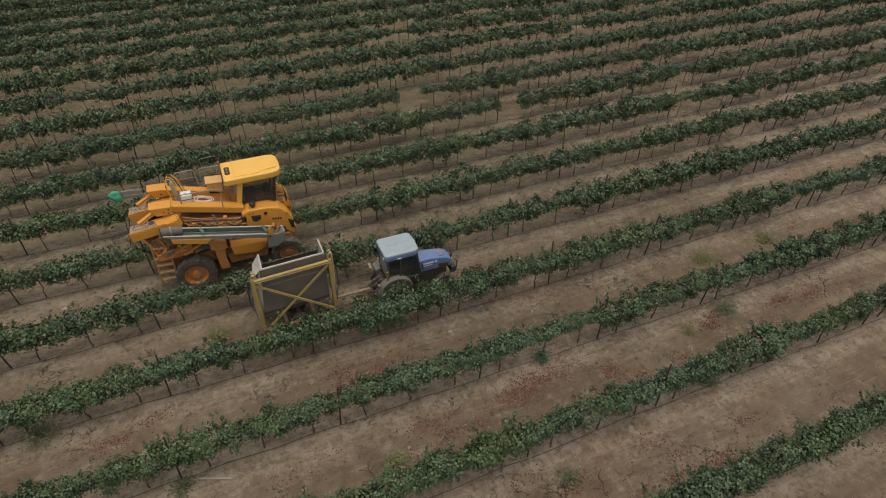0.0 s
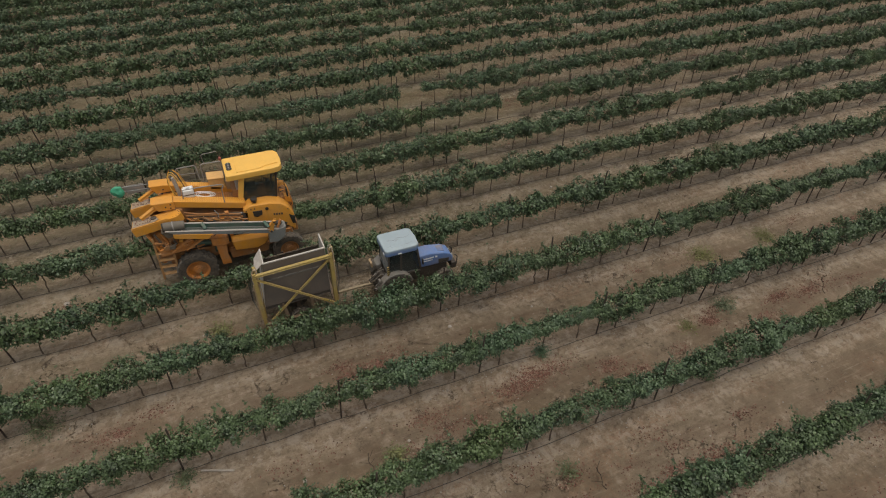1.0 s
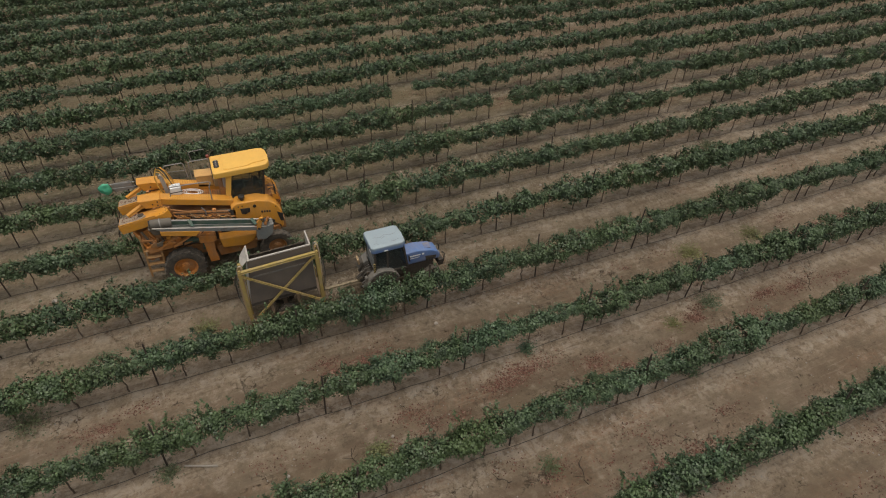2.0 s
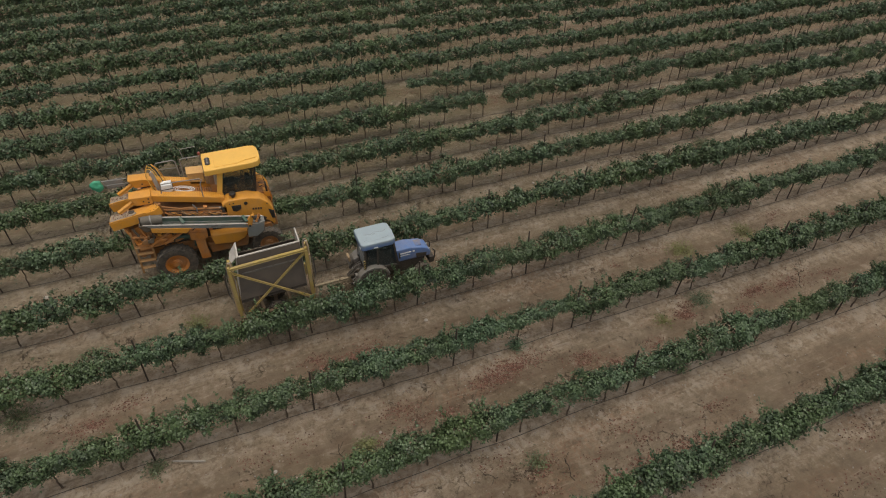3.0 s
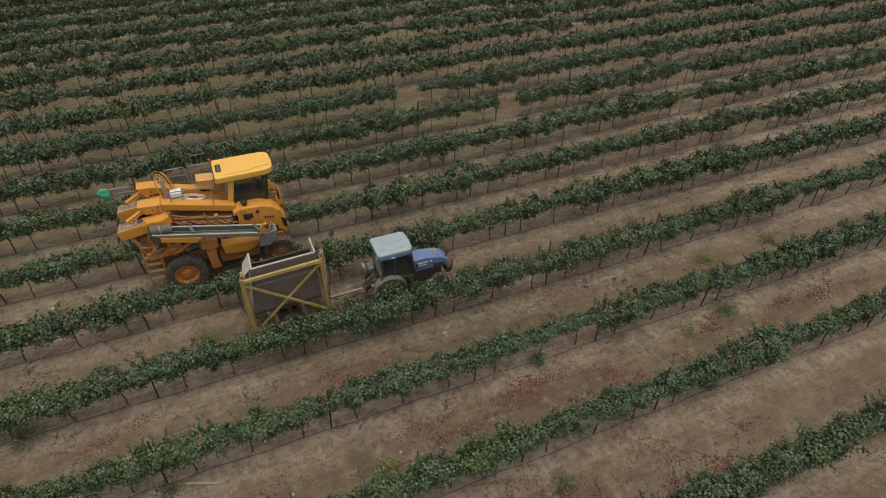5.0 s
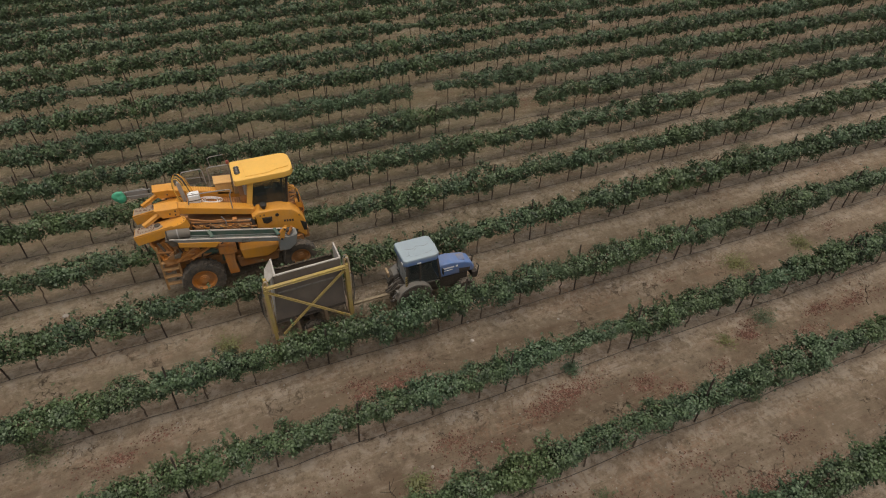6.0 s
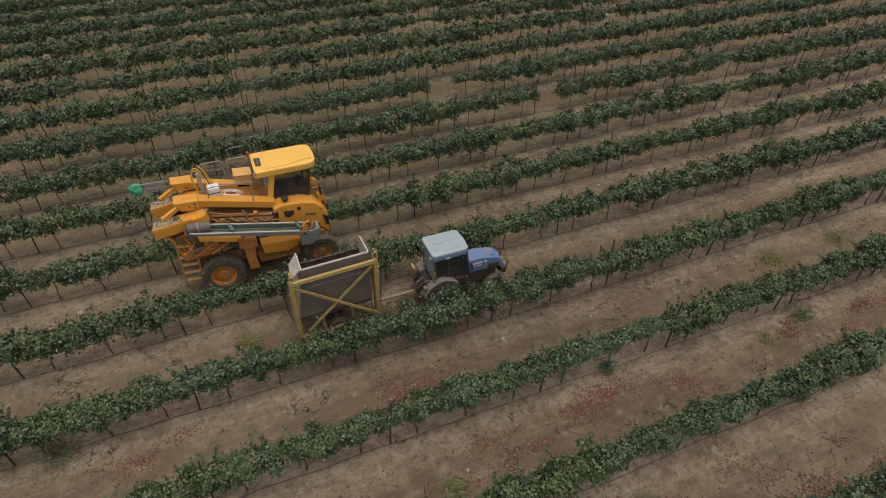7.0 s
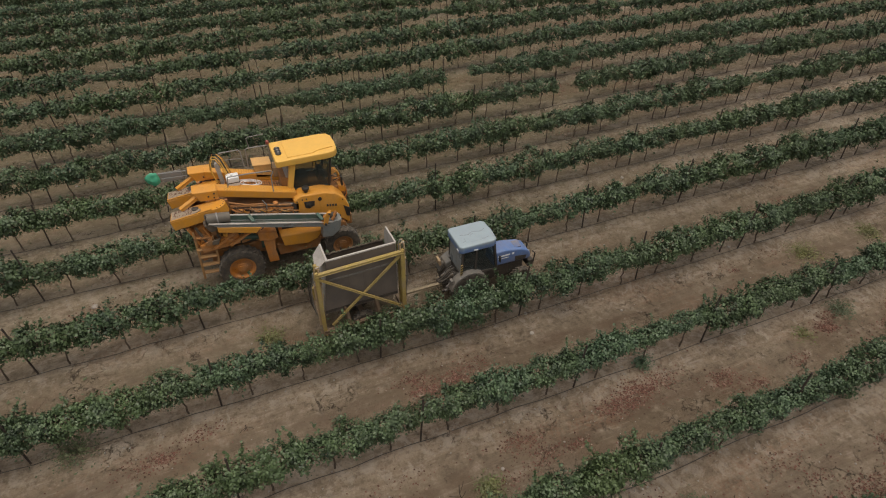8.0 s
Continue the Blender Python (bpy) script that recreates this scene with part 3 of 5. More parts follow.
H = thing("grape_harvester", (2.4, HY, 0), "dusty yellow-orange grape harvester with a cab, straddling a vine row", "harvester")
wheel(H, 1.37, 10.58, 0.68, 0.71, 0.42, 0.39, M_WORNSHADE)
wheel(H, 4.66, 10.70, 0.57, 0.60, 0.36, 0.33, M_GRIMESHADE)
wheel(H, 1.37, 13.42, 0.68, 0.71, 0.42, 0.39, M_WORNSHADE, 1)
wheel(H, 4.66, 13.32, 0.57, 0.60, 0.36, 0.33, M_GRIMESHADE, 1)

# side frames along both sides of the tunnel
for y0, y1 in ((10.92, 11.12), (12.98, 13.18)):
    bm = prism([(0.55, 0.85), (4.4, 0.72), (4.95, 0.95), (4.9, 1.25), (3.3, 1.20), (0.6, 1.25)], y0, y1, 0.02)
    part("side_frame", bm, M_GRIMESHADE, H)
    # near-black sheet stands in for the shade between frame and beams
    part("side_wall", prism([(0.75, 1.25), (3.4, 1.2), (3.5, 2.3), (1.2, 2.75), (0.7, 2.5)], y0 + 0.06, y1 - 0.06, 0.01), M_DARK, H, "near-black sheet painting the shaded gap behind the machinery")
part("tunnel_roof", prism([(0.8, 2.42), (3.5, 2.05), (5.0, 1.95), (5.0, 2.05), (3.5, 2.18), (0.8, 2.55)], 11.12, 12.98, 0.01), M_GRIMESHADE, H)
for x0 in (0.62, 2.75):
    for y0 in (10.93, 13.02):
        part("upright", beam((x0, y0 + 0.08, 0.9), (x0 + 0.05, y0 + 0.08, 2.5), 0.14, 0.12), M_WORNSHADE, H)

# long upper beams with chequered tops, sloping down to the cab
for y0, y1, dz in ((11.20, 11.58, 0.0), (12.32, 12.62, -0.03)):
    bm = prism([(0.95, 3.30 + dz), (3.50, 2.58 + dz), (3.50, 2.34 + dz), (0.95, 3.05 + dz)], y0, y1, 0.02)
    bb = part("upper_beam", bm, M_ORANGE, H, "long orange box beam with a chequered walkway top")
    plate = None
    for k in range(34):
        for j in range(6):
            f = k / 34 + 0.3 * (j % 2) / 34
            if f > 0.20:
                px, pz = 0.95 + 2.55 * f, 3.30 + dz - 0.72 * f
                plate = beam((px - 0.018, y0 + 0.05 + (y1 - y0 - 0.1) * j / 5, pz + 0.008), (px + 0.018, y0 + 0.05 + (y1 - y0 - 0.1) * j / 5, pz - 0.002), 0.018, 0.010, 0.0, plate)
    tagged(part("tread_studs", plate, M_YELLOW, bb), kind="stuff")
# mesh floor between the beams, with a coiled hose and a tank on it
part("walkway_floor", prism([(1.35, 2.86), (3.35, 2.34), (3.35, 2.30), (1.35, 2.82)], 11.59, 12.31, 0.004), M_FRAMEDARK, H, "dark floor under an orange grating")
bm = None
for k in range(26):
    f = k / 25
    bm = beam((1.4 + 1.9 * f, 11.6, 2.905 - 0.495 * f), (1.4 + 1.9 * f, 12.3, 2.905 - 0.495 * f), 0.028, 0.02, 0.0, bm)
for k in range(9):
    yy = 11.64 + 0.62 * k / 8
    bm = beam((1.38, yy, 2.915), (3.33, yy, 2.408), 0.016, 0.014, 0.0, bm)
part("floor_grating", bm, M_WORNSHADE, H, "orange expanded-metal grating")
part("walkway_end", prism([(3.15, 2.98), (3.42, 2.90), (3.42, 2.42), (3.15, 2.48)], 11.6, 12.3, 0.01), M_GRIMESHADE, H)
coil = None
for k, rr in enumerate((0.17, 0.23, 0.29)):
    pts = [(2.22 + rr * 1.2 * math.cos(a), 11.97 + 0.66 * rr * math.sin(a), 2.77 - 0.26 * rr * 1.2 * math.cos(a) + 0.012 * k) for a in (2 * math.pi * i / 28 for i in range(28))]
    coil = tube(pts + pts[:1], 0.011, 6, coil)
part("coiled_hose", coil, M_WHITE, H, "white hose coiled on the walkway", True)
tank = slab([(1.55, 11.50), (1.92, 11.50), (1.92, 11.80), (1.55, 11.80)], 3.04, 3.36, 0.035, None, 3)
tk = part("water_tank", tank, M_WHITE, H, "small white plastic tank", True)
part("tank_cap", lathe([(0, 0.05), (0.05, 0.05), (0.055, 0.03)], (1.74, 11.65, 3.36), "z", 14), M_WHITE, tk)
part("tank_strap", box(1.54, 1.93, 11.49, 11.81, 3.16, 3.19, 0.003), M_DARK, tk)

# bundle of yellow hydraulic hoses arching over a grey bracket
for k in range(5):
    y, d = 11.70 + 0.075 * k, 0.030 * k
    top = 4.06 - 0.045 * abs(k - 2)
    pts = [(1.66 + d, y, 2.92), (1.62 + d, y, 3.22), (1.55 + d, y + 0.01, 3.52), (1.47 + d, y + 0.02, top - 0.20), (1.39 + 0.6 * d, y + 0.03, top - 0.03), (1.30 + 0.3 * d, y + 0.03, top), (1.23, y + 0.03, top - 0.14), (1.22 - 0.5 * d, y + 0.02, top - 0.46), (1.26 - 0.4 * d, y + 0.01, 3.26), (1.32, y, 3.02)]
    part("hydraulic_hose", tube(pts, 0.0145, 7), (M_YELLOW, M_YELLOW, M_DARK, M_YELLOW, M_ORANGE)[k], H, "sleeved hydraulic hose", True)
part("hose_bracket", beam((1.44, 11.90, 3.0), (1.37, 11.92, 3.72), 0.14, 0.07), M_BINLIP, H)

# leaf fans at the rear: a motor box on top, a rounded trough running down to the rear
for y0, w, dz, dx in ((10.66, 0.52, -0.13, 0.0), (11.95, 0.50, -0.20, -0.04)):
    mb = part("fan_motor_box", prism([(0.52 + dx, 3.47 + dz), (1.22 + dx, 3.42 + dz), (1.22 + dx, 3.12 + dz), (0.70 + dx, 3.14 + dz)], y0 + 0.42, y0 + 0.88, 0.025), M_ORANGE, H)
    for bx, bz in ((0.95, 3.27), (1.10, 3.20), (1.12, 3.34)):
        part("bolt", lathe([(-0.012, 0.025), (0.02, 0.025)], (bx + dx, y0 + 0.41, bz + dz), "y", 8), M_DARK, mb)
    # plan of the trough, rounded at its front end; its top falls towards the rear
    plan = [(-0.24, 0.0), (0.95, 0.0)] + [(1.05 + 0.33 * math.sin(a), w / 2 - w / 2 * math.cos(a)) for a in (math.pi * i / 10 for i in range(1, 10))] + [(0.95, w), (-0.20, w)]
    own = bmesh.new()
    for px, py in plan:
        own.verts.new((px + dx, y0 + py, 2.90 + 0.20 * (px + 0.24) / 1.6 + dz))
    own.faces.new(own.verts[:])
    ext = bmesh.ops.extrude_face_region(own, geom=own.faces[:])
    for v in [g for g in ext["geom"] if isinstance(g, bmesh.types.BMVert)]:
        v.co += Vector((0.06, 0, -0.30))
    bevel(own, own.edges[:], 0.02, 2)
    tr = part("fan_trough", own, M_ORANGE, H, "orange rounded fan casing", False)
    # dirty grey slide on top and the dark fan mouth
    sl = bmesh.new()
    vs = [sl.verts.new((px + dx, y0 + py, 2.912 + 0.20 * (px + 0.24) / 1.6 + dz + 0.006)) for px, py in ((-0.20, 0.06), (0.50, 0.07), (0.66, 0.16), (0.52, w - 0.12), (-0.17, w - 0.05))]
    sl.faces.new(vs)
    ext = bmesh.ops.extrude_face_region(sl, geom=sl.faces[:])
    for v in [g for g in ext["geom"] if isinstance(g, bmesh.types.BMVert)]:
        v.co.z += 0.02
    part("slide", sl, M_SLIDE, tr, "dirty grey sheet slide")
    part("fan_mouth", lathe([(0.0, 0.10), (0.03, 0.10), (0.03, 0.02)], (0.50 + dx, y0 + w * 0.55, 3.02 + dz), "z", 18), M_DARK, tr)
    for i in range(7):
        a = math.pi * (i + 0.5) / 7
        part("rivet", lathe([(0, 0.016), (0.014, 0.012)], (1.05 + 0.27 * math.sin(a) + dx, y0 + w / 2 - (w / 2 - 0.05) * math.cos(a), 3.065 + dz + 0.03 * math.sin(a)), "z", 6), M_DARK, tr)
    # stiffening flange along the near edge and litter caught on the sheet
    part("flange", beam((-0.22 + dx, y0 + 0.02, 2.935 + dz), (0.95 + dx, y0 + 0.02, 3.075 + dz), 0.03, 0.035, 0.004), M_ORANGE, tr)
    caught = None
    g = random.Random(int(y0 * 10))
    for i in range(46):
        px, py = g.uniform(-0.16, 0.44), g.uniform(0.10, w - 0.10)
        caught = box(dx + px, dx + px + g.uniform(0.015, 0.05), y0 + py, y0 + py + g.uniform(0.015, 0.04), 2.935 + 0.125 * (px + 0.24) + dz, 2.950 + 0.125 * (px + 0.24) + dz, 0.0, caught)
    tagged(part("caught_leaves", caught, M_LITTER, tr, "dry leaf scraps on the slide"), kind="stuff")
    part("strut", beam((0.10 + dx, y0 + 0.40, 3.02 + dz), (0.68 + dx, y0 + 0.62, 3.24 + dz), 0.12, 0.10), M_ORANGE, H)
    part("rear_flap", beam((-0.26 + dx, y0 + w / 2, 2.72 + dz), (-0.30 + dx, y0 + w / 2, 2.52 + dz), w * 0.9, 0.02), M_DARK, H)
    part("duct", tube([(0.25 + dx, y0 + w / 2 + 0.1, 2.75 + dz), (0.42 + dx, y0 + w / 2 + 0.2, 2.3 + dz), (0.7 + dx, y0 + w / 2 + 0.3, 1.9)], 0.19, 14), M_GRIMESHADE, H, "", True)
# two rods with a green plastic rag at the rear of the far fan
for z in (3.30, 3.12):
    part("rod", tube([(0.45, 12.55, z), (-0.45, 12.62, z + 0.02)], 0.014, 6), M_GALV, H)
rag = bmesh.new()
bmesh.ops.create_icosphere(rag, subdivisions=3, radius=0.20)
for v in rag.verts:
    n3 = noise.noise(v.co * 7) * 0.35 + noise.noise(v.co * 17) * 0.12
    v.co = Vector((-0.52 + v.co.x * (1.05 + n3), 12.62 + v.co.y * (0.55 + n3), 3.18 + v.co.z * (1.05 + n3)))
part("plastic_rag", rag, M_GREEN, H, "bright green plastic bundle tied to rods", True)
part("dark_screen", prism([(-0.34, 3.28), (0.30, 3.28), (0.32, 2.95), (-0.26, 2.95)], 12.70, 12.72, 0.0), M_TUBE, H, "dusty grey sheet screen")

# engine hood and body under the cab
hood_side = [(3.36, 2.42), (3.60, 2.54), (4.30, 2.50), (4.70, 2.38), (4.95, 2.14), (5.10, 1.80), (5.08, 1.16), (4.98, 1.10), (4.92, 1.34), (4.70, 1.50), (4.30, 1.42), (4.05, 1.22), (3.38, 1.32)]
hood = part("engine_hood", prism(hood_side, 10.98, 11.52, 0.05, None, 3), M_ORANGE, H, "rounded orange engine hood", True)
part("vent_grille", prism([(3.66, 2.30), (4.00, 2.27), (3.98, 2.10), (3.80, 2.02), (3.68, 2.08)], 10.962, 11.0, 0.012), M_BLACK, hood, "black vent grille")
for k in range(5):
    part("vent_slat", beam((3.70, 10.955, 2.09 + 0.042 * k), (3.97, 10.955, 2.10 + 0.038 * k), 0.008, 0.012, 0.0), M_DARK, hood)
part("filler_hole", lathe([(-0.02, 0.062), (0.03, 0.062)], (4.17, 10.975, 2.30), "y", 16), M_BLACK, hood)
part("front_grille", prism([(4.90, 1.86), (5.11, 1.72), (5.10, 1.38), (4.98, 1.42)], 10.962, 11.4, 0.02), M_BLACK, hood, "black front grille")
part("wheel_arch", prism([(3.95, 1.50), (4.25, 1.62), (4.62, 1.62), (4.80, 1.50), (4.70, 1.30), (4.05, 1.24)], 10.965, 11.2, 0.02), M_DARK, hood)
for k in range(4):
    part("marking", box(4.36 + 0.09 * k, 4.42 + 0.09 * k, 10.968, 10.99, 1.95 - 0.015 * k, 2.03 - 0.015 * k, 0.003), M_DARK, hood)
for bx, bz in ((3.45, 2.36), (3.45, 1.5), (4.9, 2.1), (3.62, 2.40), (3.75, 2.40)):
    part("bolt", lathe([(-0.02, 0.022), (0.02, 0.022)], (bx, 10.975, bz), "y", 8), M_DARK, hood)
part("air_intake", lathe([(0, 0.06), (0.12, 0.06), (0.13, 0.11), (0.20, 0.12), (0.24, 0.09), (0.25, 0.02)], (3.80, 11.18, 2.50), "z", 20), M_BLACK, H, "black mushroom air intake", True)
part("far_hood", prism(hood_side, 12.60, 13.12, 0.05, None, 3), M_ORANGE, H, "", True)
part("cab_plinth", prism([(3.3, 2.42), (4.9, 2.30), (5.15, 1.9), (5.15, 1.5), (3.3, 1.6)], 11.50, 12.62, 0.03), M_GRIMESHADE, H)
part("front_frame", box(4.95, 5.15, 11.0, 13.1, 1.05, 1.45, 0.03), M_GRIMESHADE, H)
for k in range(4):
    part("front_pipe", tube([(4.75, 11.9 + 0.15 * k, 2.55), (5.0, 11.9 + 0.15 * k, 2.62 - 0.05 * k), (5.12, 11.85 + 0.15 * k, 2.25), (5.0, 11.9 + 0.1 * k, 1.9)], 0.035, 7), M_ORANGE, H, "", True)
part("mirror", box(4.98, 5.04, 11.30, 11.46, 2.40, 2.74, 0.015), M_BLACK, H)
part("mirror_arm", tube([(4.72, 11.42, 3.15), (4.95, 11.38, 3.1), (5.01, 11.38, 2.74)], 0.012, 6), M_BLACK, H)

# cab
CN, CF = 11.46, 12.56
part("rear_pillar", prism([(3.28, 2.50), (3.45, 2.50), (3.68, 3.50), (3.48, 3.50)], CN, CN + 0.14, 0.02), M_YELLOW, H, "broad yellow cab pillar")
part("rear_pillar", prism([(3.28, 2.50), (3.45, 2.50), (3.68, 3.50), (3.48, 3.50)], CF - 0.14, CF, 0.02), M_YELLOW, H, "broad yellow cab pillar")
for y in (CN + 0.03, CF - 0.03):
    part("front_pillar", tube([(4.62, y, 2.38), (4.78, y, 3.50)], 0.04, 8), M_BLACK, H, "thin black cab pillar")
    part("sill", beam((3.4, y, 2.52), (4.64, y, 2.40), 0.06, 0.06), M_BLACK, H)
def pane(pts, thick, way, parent, mat):
    own = bmesh.new()
    own.faces.new([own.verts.new(p) for p in pts])
    ext = bmesh.ops.extrude_face_region(own, geom=own.faces[:])
    for v in [g for g in ext["geom"] if isinstance(g, bmesh.types.BMVert)]:
        v.co += Vector(way) * thick
    ob = part("window_pane", own, mat, parent, "dark tinted cab glass")
    ob.visible_shadow = False
    return ob
pane([(3.47, CN + 0.05, 2.55), (4.60, CN + 0.05, 2.44), (4.74, CN + 0.05, 3.47), (3.68, CN + 0.05, 3.47)], 0.012, (0, 1, 0), H, M_GLASS)
pane([(3.47, CF - 0.05, 2.55), (4.60, CF - 0.05, 2.44), (4.74, CF - 0.05, 3.47), (3.68, CF - 0.05, 3.47)], 0.012, (0, -1, 0), H, M_GLASS)
pane([(4.63, CN + 0.06, 2.42), (4.63, CF - 0.06, 2.42), (4.78, CF - 0.06, 3.47), (4.78, CN + 0.06, 3.47)], 0.012, (-1, 0, 0), H, M_GLASS)
part("rear_window", prism([(3.24, 2.62), (3.30, 2.62), (3.50, 3.44), (3.42, 3.46)], CN + 0.15, CF - 0.15, 0.01), M_GREYPAD, H, "pale grey rear cab panel")
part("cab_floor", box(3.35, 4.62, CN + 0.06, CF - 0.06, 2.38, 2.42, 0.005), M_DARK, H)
seat = part("seat", box(3.62, 4.02, 11.80, 12.25, 2.42, 2.78, 0.05), M_DARK, H)
part("seat_back", prism([(3.55, 2.75), (3.68, 2.75), (3.62, 3.28), (3.52, 3.28)], 11.82, 12.23, 0.04), M_DARK, seat)
dash = part("console", prism([(4.32, 2.42), (4.58, 2.42), (4.55, 2.82), (4.40, 2.86)], 11.85, 12.2, 0.03), M_DARK, H)
part("steering_wheel", tube([(4.30 + 0.06 * math.cos(a), 12.02 + 0.18 * math.sin(a), 2.92 + 0.15 * math.cos(a)) for a in (2 * math.pi * i / 20 for i in range(21))], 0.014, 6), M_BLACK, dash)
roof_plan = [(3.06, 11.42), (3.10, 11.36), (4.70, 11.36), (4.92, 11.42), (5.02, 11.60), (5.04, 12.0), (5.02, 12.42), (4.92, 12.60), (4.70, 12.66), (3.10, 12.66), (3.06, 12.60)]
roof = part("cab_roof", slab(roof_plan, 3.46, 3.68, 0.065, None, 4), M_YELLOW, H, "clean bright yellow cab roof", True)
part("roof_crease", slab([(3.45, 11.50), (4.25, 11.50), (4.45, 11.62), (4.92, 11.66), (4.92, 12.4), (4.45, 12.42), (4.25, 12.52), (3.45, 12.52)], 3.672, 3.70, 0.018, None, 2), M_YELLOW, roof, "", True)
for y in (11.84, 12.00, 12.16):
    v = part("roof_vent", lathe([(0, 0.095), (0.035, 0.095), (0.05, 0.07), (0.035, 0.05), (0.03, 0.01)], (3.24, y, 3.675), "z", 20), M_BLACK, roof, "round black roof vent", True)
    part("vent_hub", lathe([(0, 0.03), (0.05, 0.03), (0.055, 0.01)], (3.24, y, 3.70), "z", 10), M_TUBE, v)
# beacon on its stalk
bea = part("beacon_pole", tube([(3.02, 12.50, 2.9), (3.02, 12.50, 3.74)], 0.014, 6), M_TUBE, H)
part("beacon", lathe([(0, 0.055), (0.09, 0.052), (0.115, 0.03), (0.12, 0.005)], (3.02, 12.50, 3.74), "z", 14), M_RED, bea, "red warning beacon", True)

# handrails
def rail(pts, r=0.020):
    part("handrail", tube(pts, r, 7), M_TUBE, H, "grey tubular handrail", True)
rail([(2.82, 11.22, 2.66), (2.84, 11.22, 3.30), (2.92, 11.24, 3.46), (2.85, 11.24, 3.50), (2.2, 11.24, 3.55), (1.60, 11.26, 3.55), (1.55, 11.28, 3.20)])
rail([(1.45, 12.66, 3.05), (1.47, 12.66, 3.55), (1.52, 12.66, 3.62), (2.10, 12.66, 3.62), (2.15, 12.66, 3.55), (2.18, 12.66, 3.0)])
rail([(1.50, 12.66, 3.36), (2.14, 12.66, 3.30)], 0.011)
rail([(2.30, 12.66, 2.9), (2.32, 12.66, 3.58), (2.40, 12.66, 3.62), (3.0, 12.66, 3.60)])
rail([(2.45, 12.68, 3.62), (2.42, 12.68, 3.95), (2.50, 12.68, 3.99), (2.95, 12.68, 4.0)], 0.012)
rail([(1.6, 12.60, 2.92), (3.0, 12.60, 2.70)], 0.013)
b2 = part("tool_locker", prism([(2.44, 3.14), (2.98, 3.08), (2.98, 2.62), (2.46, 2.70)], 12.32, 12.80, 0.02), M_LOCKER, H)
part("locker_lid", prism([(2.42, 3.17), (3.0, 3.11), (3.0, 3.085), (2.42, 3.145)], 12.30, 12.82, 0.004), M_LOCKER, b2)
part("locker_side", prism([(3.0, 2.96), (3.22, 2.92), (3.20, 2.58), (3.0, 2.6)], 12.3, 12.7, 0.03), M_TANBOX, H)

# machinery seen between the beam and the conveyor
for k, (xa, za, xb, zb, rr) in enumerate(((1.45, 2.62, 3.3, 2.18, 0.05), (1.5, 2.45, 3.3, 1.98, 0.04), (1.9, 2.30, 3.3, 2.34, 0.03), (1.45, 2.85, 2.5, 2.55, 0.028))):
    part("pipe", tube([(xa, 10.98, za), ((xa + xb) / 2, 10.94, (za + zb) / 2 - 0.04), (xb, 10.98, zb)], rr, 8), (M_GRIMESHADE, M_ORANGE, M_TUBE, M_GRIMESHADE)[k], H, "", True)
part("shaker_panel", prism([(1.9, 2.35), (3.3, 2.08), (3.3, 1.92), (1.9, 2.15)], 10.90, 11.02, 0.015), M_WORNSHADE, H)
for k in range(5):
    part("gearbox", box(1.55 + 0.30 * k, 1.75 + 0.30 * k, 10.94, 11.1, 2.50 - 0.08 * k, 2.66 - 0.08 * k, 0.03), M_GRIMESHADE if k % 2 else M_DARK, H)
for k in range(4):
    g = random.Random(200 + k)
    xa = 1.6 + 0.42 * k
    za = 2.66 - 0.27 * (xa - 1.5)
    part("cable", tube([(xa, 10.86, za + 0.1), (xa + 0.15, 10.82, za - 0.08), (xa + 0.32, 10.83, za - 0.02), (xa + 0.5, 10.86, za - 0.2)], 0.011, 5), (M_DARK, M_TANBOX)[k % 2], H, "", True)
    part("cylinder", tube([(xa + 0.05, 10.90, za - 0.12), (xa + 0.38, 10.90, za - 0.22)], 0.045, 10), (M_WORNSHADE, M_FRAMEDARK)[k % 2], H, "", True)
part("white_hose", tube([(2.42, 10.95, 2.72), (2.52, 10.90, 2.55), (2.50, 10.90, 2.36), (2.56, 10.93, 2.25)], 0.018, 6), M_GALV, H, "", True)
part("rear_post", beam((1.42, 10.95, 2.3), (1.40, 10.95, 3.0), 0.08, 0.07), M_GRIMESHADE, H)

for k in range(6):
    xa, za = 1.48 + 0.07 * k, 2.74 - 0.075 * k
    bars = beam((xa, 10.93 + 0.02 * (k % 2), za), (3.25, 10.95, za - 0.40 + 0.03 * k), 0.05, 0.035 + 0.012 * (k % 3))
    part("drive_bar", bars, (M_GRIMESHADE, M_DARK, M_WORNSHADE)[k % 3], H)
for k in range(9):
    x0, z0 = 1.52 + 0.19 * k, 2.56 - 0.055 * k + 0.05 * math.sin(3 * k)
    part("bearing", lathe([(-0.05, 0.02), (-0.05, 0.055 + 0.015 * (k % 3)), (0.05, 0.055 + 0.015 * (k % 3)), (0.06, 0.02)], (x0, 10.93, z0), "y", 10), M_GRIMESHADE if k % 2 else M_DARK, H, "", True)
for k in range(9):
    g = random.Random(40 + k)
    xa = 1.5 + 0.2 * k
    za = 2.62 - 0.27 * (xa - 1.5)
    part("feed_pipe", tube([(xa, 10.90, za + g.uniform(-0.05, 0.12)), (xa + 0.12, 10.86, za - g.uniform(0.0, 0.1)), (xa + g.uniform(0.2, 0.4), 10.90, za - g.uniform(0.05, 0.22))], g.uniform(0.014, 0.028), 6), (M_WORNSHADE, M_ORANGE, M_GRIMESHADE)[k % 3], H, "", True)
